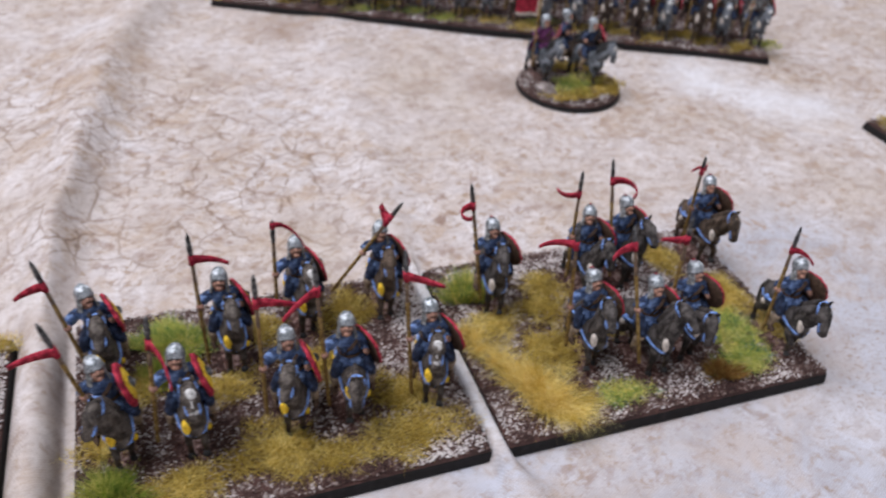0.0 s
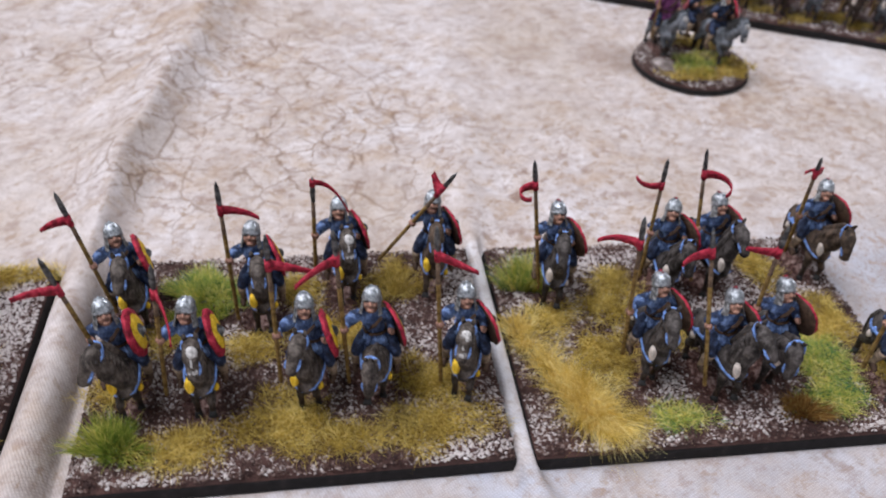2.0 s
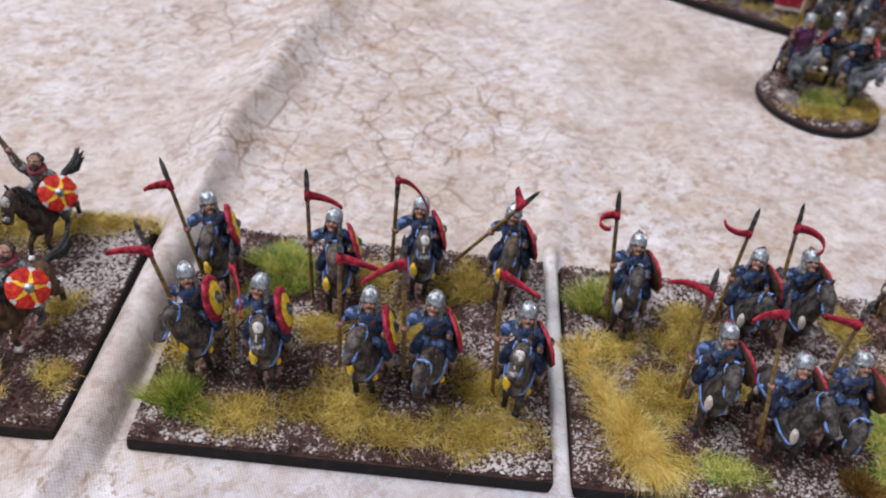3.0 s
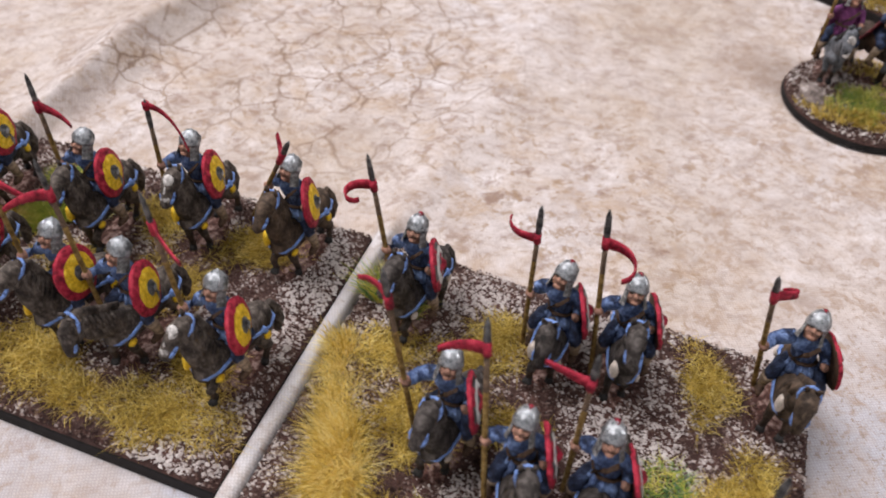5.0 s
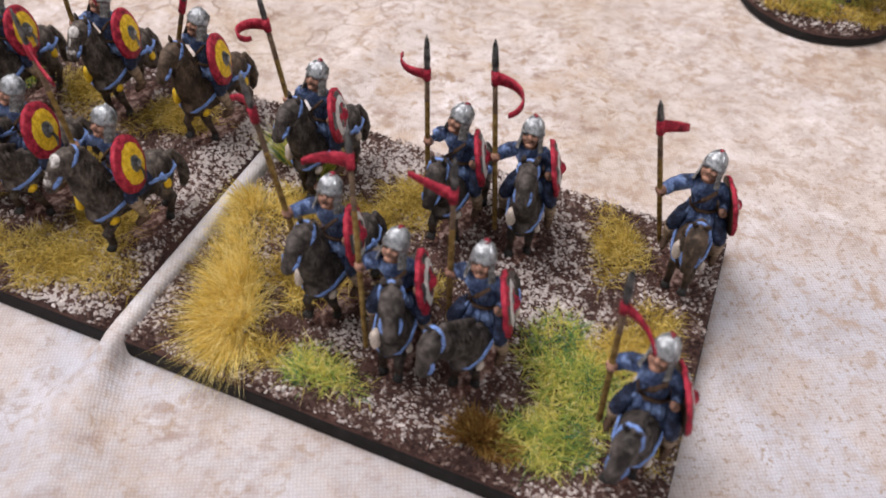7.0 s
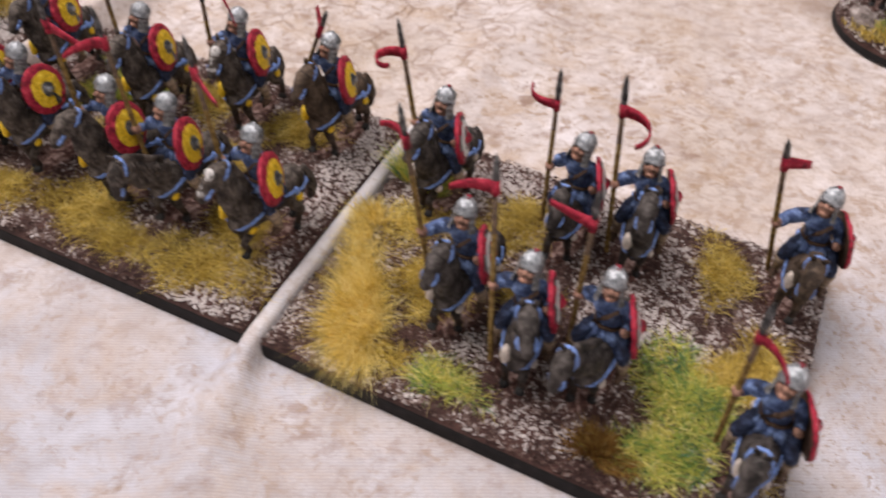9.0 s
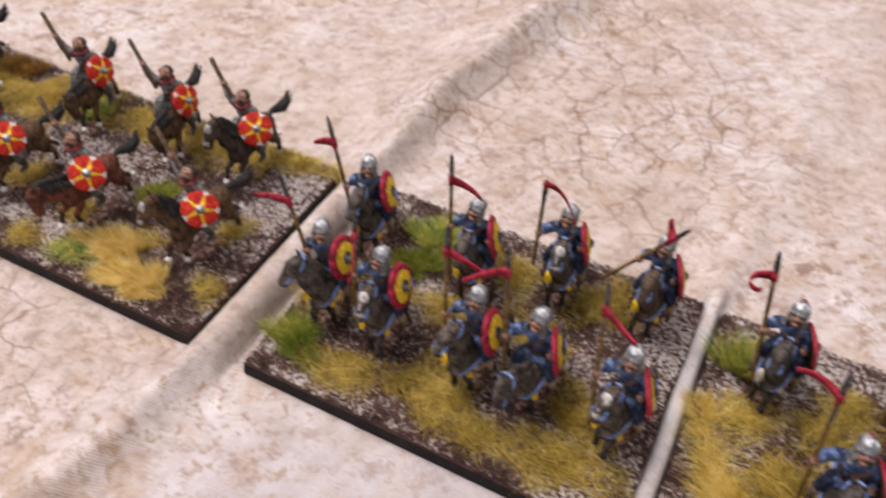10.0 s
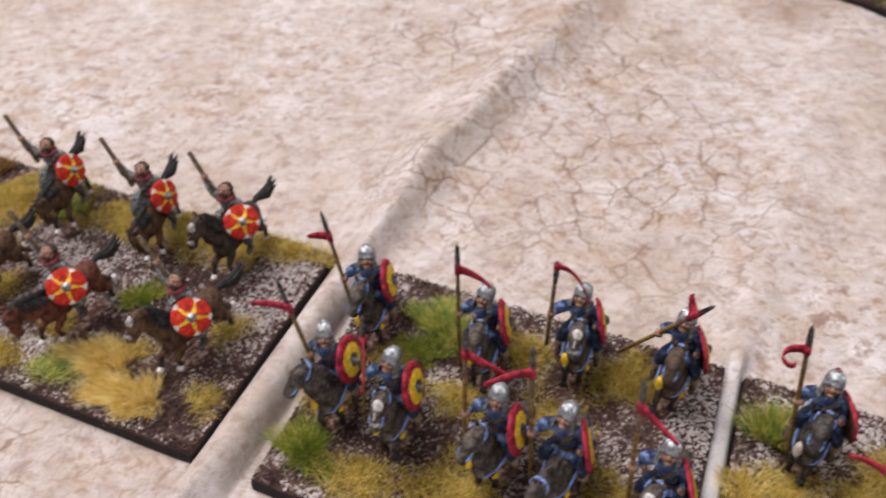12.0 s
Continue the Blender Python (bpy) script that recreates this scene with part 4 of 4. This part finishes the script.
    s.shift(head, lambda p: tip_back @ (p - Vector((0, 0.4, 20.6))) + Vector((0, 0.1, 20.6)))
    if scarf:
        s.tube([(1.5 * math.cos(a), 0.0 + 1.5 * math.sin(a), 20.1 + 0.2 * math.sin(a)) for a in (2 * math.pi * k / 12 for k in range(13))], [0.55] * 13, scarf, 7, (0, 0, 1))
    if cloak:
        v, f = [], []
        for r, (w, y, z) in enumerate([(2.3, 1.0, 20.4), (3.0, 2.1, 18.0), (3.5, 3.2, 15.0), (4.0, 4.6, 12.0), (4.2, 5.6, 10.4)]):
            v += [(w * math.cos(a), y - 1.2 * abs(math.cos(a)) + 0.25 * math.sin(5 * a), z) for a in (math.pi * k / 12 for k in range(13))]
        f = [(r * 13 + k, r * 13 + k + 1, (r + 1) * 13 + k + 1, (r + 1) * 13 + k) for r in range(4) for k in range(12)]
        n = len(v)
        v += [(x * 0.94, y - 0.35, z) for x, y, z in v]
        s.add(v, f + [tuple(n + i for i in q[::-1]) for q in f], cloak)
    s.shift(first, lambda p: Vector((p.x * 1.04, (p.y - 0.6) * 1.05 + 0.4, 19.0 - (19.0 - p.z) * 1.07)) if p.z < 19.0 else p)
    # arms
    h = Vector(hand)
    sh = Vector((-2.4, 0.4, 18.6))
    mid = (sh + h) / 2 + (Vector((-0.5, 0.7, -0.7)) if h.z < 20 else Vector((-0.7, 0.3, -0.6)))
    limb(s, [sh + Vector((0.6, 0, 0.1)), sh + (mid - sh) * 0.4, mid, mid + (h - mid) * 0.75], [1.1, 1.2, 1.05, 0.8], tunic)
    limb(s, [mid + (h - mid) * 0.7, h], [0.62, 0.62], SKIN)
    s.ball(h, (0.85, 0.85, 0.8), SKIN, 8, 6)
    limb(s, [(1.7, 0.5, 18.8), (2.5, 0.6, 18.1), (3.1, 0.5, 16.6), (3.2, -0.7, 15.9)], [1.0, 1.05, 0.9, 0.75], tunic)
    s.ball((3.2, -1.2, 15.8), (0.75, 0.75, 0.7), SKIN, 8, 5)
    if lean:
        # the body sways to one side above the saddle, the head keeps its place
        s.shift(first, lambda p: p + Vector((lean * min(1.0, max(0.0, (18.0 - p.z) / 5.0)), 0, 0)))


def add_shield(s, c, normal, radius, style):
    """A domed round shield; style picks the painted rings or rays."""
    n = Vector(normal).normalized()
    u = n.cross(Vector((0, 0, 1))).normalized()
    v = u.cross(n)
    seg = 130 if style == "rays" else 48
    rings = [0.0, 0.13, 0.24, 0.30, 0.38, 0.46, 0.54, 0.62, 0.72, 0.78, 0.84, 0.89, 0.94, 1.0]
    verts, faces, mats = [], [], []

    def tone(r, a):
        if style == "yellow":
            return STEEL if r < 0.10 else IRON if r < 0.30 else IRON if r < 0.84 and -2.15 < a < -1.75 else YELLOW if r < 0.72 else RED
        if style == "white":
            q = int((a + math.pi) / (math.pi / 4)) % 2
            return RED if r < 0.24 else (IRON if q else RED) if r < 0.46 else WHITE if r < 0.68 else (RED if q else IRON) if r < 0.9 else RED
        k = (a + math.pi / 2) / (2 * math.pi / 5)
        off = abs(k - round(k)) * (2 * math.pi / 5) * r
        if r < 0.24:
            return STEEL
        return WHITE if r > 0.80 and off < 0.04 + (r - 0.80) * 0.85 else YELLOW if off < 0.055 + 0.13 * max(0, 0.7 - r) else SCARLET

    for r in rings:
        for k in range(seg):
            a = 2 * math.pi * k / seg
            dome = 0.95 * (1 - r * r) + (0.75 * (1 - (r / 0.24) ** 2) if r < 0.24 else 0)
            verts.append(Vector(c) + (u * math.cos(a) + v * math.sin(a)) * radius * r + n * dome)
    for i in range(len(rings) - 1):
        for k in range(seg):
            a = 2 * math.pi * (k + 0.5) / seg
            a = a - 2 * math.pi if a > math.pi else a
            faces.append((i * seg + k, i * seg + (k + 1) % seg, (i + 1) * seg + (k + 1) % seg, (i + 1) * seg + k))
            mats.append(tone((rings[i] + rings[i + 1]) / 2, a))
    k0, top = len(verts), len(rings) - 1
    for k in range(seg):
        verts.append(verts[top * seg + k] - n * 0.55)
    verts.append(Vector(c) + n * 0.25)
    for k in range(seg):
        faces.append((top * seg + k, top * seg + (k + 1) % seg, k0 + (k + 1) % seg, k0 + k))
        mats.append(SCARLET if style == "rays" else RED)
        faces.append((k0 + k, k0 + (k + 1) % seg, k0 + seg))
        mats.append(BROWN)
    base = len(s.v)
    s.v += [tuple(p) for p in verts]
    s.f += [tuple(i + base for i in q) for q in faces]
    s.m += mats


def add_lance(s, tip, foot, wood=WOOD, head=5.6, r=0.42):
    tip, foot = Vector(tip), Vector(foot)
    d = (tip - foot).normalized()
    neck = tip - d * head
    half = foot + (neck - foot) * 0.78
    s.tube([foot, foot + d * 0.4, half, neck], [r * 0.8, r, r, r * 0.9], [wood, wood, wood if wood is not WOOD else DARKWOOD], 8)
    s.tube([neck - d * 0.3, neck + d * 0.6, neck + d * 1.8, tip - d * 1.2, tip], [(r * 1.05, r * 1.05), (0.46, 0.42), (0.56, 0.4), (0.42, 0.3), 0.06], IRON, 8)


def add_pennant(s, at, axis, heading, curl, length=7.5, width=2.1, droop=0.1):
    """A red ribbon on the shaft: it leaves towards heading (degrees round the shaft) and turns by curl degrees on the way."""
    axis = Vector(axis).normalized()
    n, pts = 14, []
    p, a = Vector(at), radians(heading)
    for i in range(n + 1):
        k = i / n
        pts.append((p.copy(), k, a))
        a = radians(heading + curl * k * k)
        p = p + Vector((math.cos(a), math.sin(a), -droop * 3 * k)) * (length / n)
    verts = []
    for p, k, a in pts:
        w = width / 2 * (1.0 - 0.62 * k)
        side = Vector((-math.sin(a), math.cos(a), 0)) * 0.14
        verts += [p + axis * w + side, p - axis * w + side, p - axis * w - side, p + axis * w - side]
    faces = [(i * 4 + k, i * 4 + (k + 1) % 4, (i + 1) * 4 + (k + 1) % 4, (i + 1) * 4 + k) for i in range(n) for k in range(4)]
    faces += [(0, 1, 2, 3), (n * 4 + 3, n * 4 + 2, n * 4 + 1, n * 4)]
    s.add(verts, faces, RED)
    s.tube([Vector(at) - axis * width * 0.55, Vector(at) + axis * width * 0.55], [0.62, 0.62], RED, 8)


def lancer(x, y, yaw, tip, foot, flag, shield="yellow", normal=(0.92, 0.32, 0.22), coat=COAT_GREY, turn=0, drop=0, stride=0, blaze=False, disc=YELLOW, crest=None, z=GROUND + 0.1, label=""):
    """tip and foot: the lance, in the world; flag: heading, curl, droop, distance below the tip."""
    s = Shape()
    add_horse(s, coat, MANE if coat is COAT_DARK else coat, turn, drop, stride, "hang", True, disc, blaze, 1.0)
    back = pose(x, y, z, 0, 0, yaw).inverted()
    lt, lf = back @ Vector(tip), back @ Vector(foot)
    k = (17.4 - lf.z) / (lt.z - lf.z)
    hand = lf + (lt - lf) * k
    add_rider(s, BLUE, BLUE, NAVY, BROWN, True, crest, hand, 1.0, gaze=14 * math.sin(x * 1.7 + y))
    add_shield(s, (4.4, 0.1, 16.5), Matrix.Rotation(radians(-yaw), 3, "Z") @ Vector(normal), 4.5, shield)
    cast_rough(s)
    add_lance(s, lt, lf)
    if flag:
        heading, curl, droop, below, *size = flag
        axis = (lt - lf).normalized()
        add_pennant(s, lt - axis * below, axis, heading - yaw, curl, *(size or (7.5, 2.1)), droop=droop)
    ob = s.thing("lancer_figurine", x, y, z, yaw)
    return tagged(ob, label or "painted toy lancer in blue on a grey-brown horse, red pennant", "figurine", "lancers")


YEL = "blue toy lancer with yellow and red shield on grey-brown horse"
WHI = "blue toy lancer with red and white shield on grey-brown horse"
# middle base: back row, then front row
lancer(7.0, 39.4, 10, (0, 36.5, 38), (4.8, 36.5, 8), (185, -50, 0.35, 6.5, 6.0, 2.1), label=YEL, turn=-10, stride=1)
lancer(32.4, 38.2, 3, (27.6, 36.5, 39.2), (28.1, 36.5, 4), (0, -25, 0.15, 6.5, 7.0, 2.1), label=YEL, stride=0)
lancer(49.5, 45.2, 3, (44.6, 43, 35), (44.3, 43, 11), (12, -45, 0.75, 1.5, 7.0, 1.3), label=YEL, blaze=True, stride=2)
lancer(68.8, 46.2, -8, (72.5, 41.6, 35.9), (58, 49.2, 7.6), (120, 30, -1.0, 6.2, 2.3, 3.2), label="blue toy lancer with yellow and red shield on brown horse", coat=COAT_BROWN, stride=1)
lancer(8.7, 18.6, 8, (2.2, 17, 39.5), (7.2, 17, 14), (182, 15, 0.1, 7.2), label=YEL, turn=-42, drop=8, stride=1, normal=(0.95, 0.12, 0.28))
lancer(22.2, 17.8, 4, (18.9, 16, 38), (16.4, 16, 6), (-60, -30, 0.5, 6.5), label=YEL, blaze=True, stride=0, normal=(0.95, 0.12, 0.28))
lancer(42.4, 17.4, -14, (37.2, 15.6, 43.5), (37.3, 15.6, 8), (-8, 30, 0.2, 6.5), label=YEL, turn=-8, stride=2, normal=(0.95, 0.12, 0.28))
lancer(54.2, 18.2, -6, (47.9, 16, 43.5), (49.9, 16, 6), (205, -10, 0.3, 6.5), label=YEL, drop=34, turn=-6, stride=1)
lancer(71.4, 17.8, -14, (64.7, 16, 43.5), (67.6, 16, 4.5), (-34, 15, 0.1, 6.5), label=YEL, turn=-6, blaze=True, stride=0)
# the base beside it
KW = dict(shield="white", crest=RED, disc=CREAM, normal=(0.93, 0.30, 0.2))
SLATE = dict(KW, coat=COAT_SLATE)
lancer(94.5, 41.0, -12, (87.0, 39.4, 39.8), (92.4, 39.2, 6), (190, 300, 0.1, 6.0, 8.5, 1.9), label=WHI, stride=0, **SLATE)
lancer(119.3, 40.4, -8, (114.2, 39.4, 39.3), (115.2, 39.2, 8), (190, -120, -0.1, 6.5, 6.2, 1.7), label=WHI, turn=8, drop=16, stride=1, **SLATE)
lancer(130.6, 41.8, 6, (123.4, 42.1, 39.6), (127.5, 38.5, 6.5), (0, -190, 0.2, 6.0, 9.0, 2.0), label=WHI, stride=2, **SLATE)
lancer(157.0, 45.3, -4, (147.4, 39.3, 38.6), (153.3, 45.5, 7.9), (28, 150, 0.35, 5.0, 8.5, 2.4), label="blue toy lancer with red shield on a brown horse", coat=COAT_BROWN, turn=4, drop=26, stride=0, **KW)
lancer(108.7, 18.0, -10, (99.8, 15.2, 44.4), (104.2, 17.0, 8), (135, 40, 0.2, 6.5), label=WHI, stride=1, **SLATE)
lancer(121.0, 12.6, 8, (113.5, 16.0, 40.5), (118.4, 8.4, 7), (185, 40, 0.1, 5.0, 6.3, 2.0), label=WHI, turn=14, stride=0, **SLATE)
lancer(132.4, 14.7, -8, (127.6, 15.7, 40.4), (128.3, 15.2, 8), (172, 10, -0.1, 6.0, 6.3, 2.0), label=WHI, drop=32, turn=-14, stride=2, **SLATE)
lancer(156.7, 9.5, -8, (150.6, 8.9, 38.5), (152.4, 9.5, 7.6), (-20, -35, 0.4, 6.5, 5.6, 1.6), label=WHI, drop=24, turn=-4, stride=1, **SLATE)


def javelineer(x, y, yaw, coat=COAT_BAY, turn=0, drop=0, stride=3, blaze=False, normal=(0.62, -0.52, 0.58), label=""):
    s = Shape()
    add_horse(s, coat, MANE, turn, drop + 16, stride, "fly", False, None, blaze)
    hand = Vector((-5.3, 0.8, 23.4))
    add_rider(s, MAIL, MAIL, MAIL, IRON, False, None, hand, scarf=MAROON, gaze=10 - yaw * 0.5, beard=True)
    add_shield(s, (4.4, -2.0, 15.6), Matrix.Rotation(radians(-yaw), 3, "Z") @ Vector(normal), 3.9, "rays")
    cast_rough(s)
    d = Matrix.Rotation(radians(-yaw), 3, "Z") @ Vector((-0.50, 0.12, 0.86)).normalized()
    s.tube([hand - d * 6.5, hand - d * 6.2, hand, hand + d * 6.0, hand + d * 6.3], [0.35, 0.55, 0.55, 0.55, 0.35], DARKWOOD, 8)
    ob = s.thing("javelin_rider_figurine", x, y, GROUND + 0.1, yaw)
    return tagged(ob, label or "toy rider in grey mail with scarlet shield on bay horse", "figurine", "javelin riders")


CHES = "toy rider in grey mail with scarlet shield on chestnut horse"
javelineer(-80, 45.8, 26, drop=38, normal=(0.95, 0.02, 0.3))
javelineer(-53.2, 46.4, 22, drop=40, normal=(0.95, 0.02, 0.3))
javelineer(-31.5, 47.2, 0, COAT_DARK, turn=-14, blaze=True)
javelineer(-78.6, 18, -6)
javelineer(-54.2, 17.4, -4, COAT_CHESTNUT, drop=30, label=CHES)
javelineer(-25.2, 20.4, -10, turn=-14, blaze=True)
javelineer(-126, 44, -6)
javelineer(-101, 13, -6)
javelineer(-112, 29, -6, COAT_CHESTNUT, label=CHES)


# ---------------------------------------------------------------- the round base and the far line
def officer(x, y, yaw, coat, tunic, cloak, white=False, standard=False, label=""):
    s = Shape()
    add_horse(s, coat, MANE, 0, 30, 1, "hang", False, None, True)
    add_rider(s, tunic, tunic, NAVY, BROWN, True, None, (-4.4, -1.5, 17), cloak=cloak)
    if white:
        add_shield(s, (4.6, -0.6, 17), (0.8, -0.4, 0.3), 4.4, "white")
    cast_rough(s)
    if standard:
        s.tube([(-4.6, -1.5, 6), (-4.6, -1.5, 35)], [0.4, 0.4], WOOD, 8)
        n, rows = 10, (35.0, 33.8, 30.0, 26.0, 24.8)
        v = [(-4.6 - 9.5 * i / n, -1.5 + 0.7 * math.sin(6 * i / n), z + 1.4 * i / n) for i in range(n + 1) for z in rows]
        m = len(v)
        v += [(x0, y0 + 0.3, z0) for x0, y0, z0 in v]
        for i in range(n):
            for j in range(4):
                q = (i * 5 + j, i * 5 + j + 1, i * 5 + j + 6, i * 5 + j + 5)
                s.add([v[o] for o in q] + [v[m + o] for o in q], [(0, 1, 2, 3), (7, 6, 5, 4)], CREAM if j in (0, 3) or i < 1 else RED)
    ob = s.thing("officer_figurine", x, y, GROUND + 0.1, yaw)
    return tagged(ob, label, "figurine", "officers")


officer(163.0, 157.0, 2, COAT_PALE, PURPLE, PURPLE, False, True, "painted toy officer in purple cloak on a grey horse, with banner")
officer(179.5, 151.0, 12, COAT_PALE, NAVY, None, True, False, "painted toy officer in dark blue with pale shield on grey horse")
officer(174.0, 161.0, 48, COAT_DARK, NAVY, MAROON, False, False, "painted toy officer in maroon cloak on a dark brown horse")


def add_patch(frame_of, label, spots, seed):
    world_spots = []
    for material, x, y, rx, ry, count in spots:
        wx, wy = to_world(frame_of, x, y)
        world_spots.append((material, wx, wy, rx, ry, count, 2.6, 1.2, 0.2, 0, 0.2))
    grass_patch("static_grass", label, world_spots, seed, "stuff")


add_patch(ROUND, "green and yellow static grass on the round base", [(GREEN, 20, 15, 8, 7, 1800), (OLIVE, 18, 7, 10, 4, 1300), (OLIVE, 31, 12, 5, 7, 900), (OLIVE, 25, 30, 9, 5, 1000)], 31)


def rock(x, y, r, seed):
    rng = random.Random(seed)
    bm = bmesh.new()
    bmesh.ops.create_icosphere(bm, subdivisions=2, radius=1.0)
    for v in bm.verts:
        v.co = Vector((v.co.x * r * 1.2, v.co.y * r * 0.9, v.co.z * r * 0.55)) * (1 + 0.35 * noise.noise(v.co * 1.6 + Vector((seed, 0, 0))))
    bm.verts.index_update()
    s = Shape()
    s.add([v.co for v in bm.verts], [[v.index for v in f.verts] for f in bm.faces], ROCK)
    bm.free()
    tagged(s.thing("rock", x, y, GROUND + r * 0.2, rng.uniform(0, 180), smooth=False), "small grey-brown rock on a round base", "rock")


rock(160.5, 146, 3.6, 5)
rock(186, 146, 1.5, 9)

FAR_SPOTS = [(random.Random(40 + i).choice((OLIVE, OLIVE, GREEN, STRAW)), 5 + i * 11.6 + (i % 3) * 2, 5 + (i * 7) % 11, 6.5, 4.0, 420) for i in range(21)]
add_patch(FAR, "yellow and green static grass along the far base", FAR_SPOTS, 32)
add_patch(EDGE, "green static grass on the base at the edge", [(OLIVE, 7, 50, 5, 5, 350), (LEAF, 6, 36, 4, 8, 400)], 33)


def far_rider(kind):
    s = Shape()
    add_horse(s, COAT_DARK if kind else COAT_PALE, MANE, 8 if kind else -6, 24, kind, "hang", False, CREAM, True)
    add_rider(s, NAVY if kind else MAIL, NAVY, NAVY, BROWN, True, None, (-4.4, -2.2, 17.5))
    add_shield(s, (4.6, 0.4, 16.5), (0.95, 0.1, 0.25), 4.3, "white")
    cast_rough(s)
    add_lance(s, (-4.8, -2, 40), (-4.5, -2.4, 4))
    ob = s.thing("far_rider_figurine", 0, 0, GROUND + 0.1)
    return tagged(ob, "painted toy rider with pale shield, in a far line of horsemen", "figurine", "far riders")


first = [far_rider(0), far_rider(1)]
rng = random.Random(5)
count = 0
for row, y in enumerate((12.5, 38)):
    for i in range(19):
        p = FAR @ pose((7 + i * 12.6 + rng.uniform(-1.2, 1.2)) * MM, (y + rng.uniform(-1.5, 1.5)) * MM, (GROUND + 0.1) * MM, 0, 0, rng.uniform(-8, 8))
        if count < 2:
            first[count].matrix_world = p
        else:
            copy_thing(first[rng.randrange(2)], p)
        count += 1
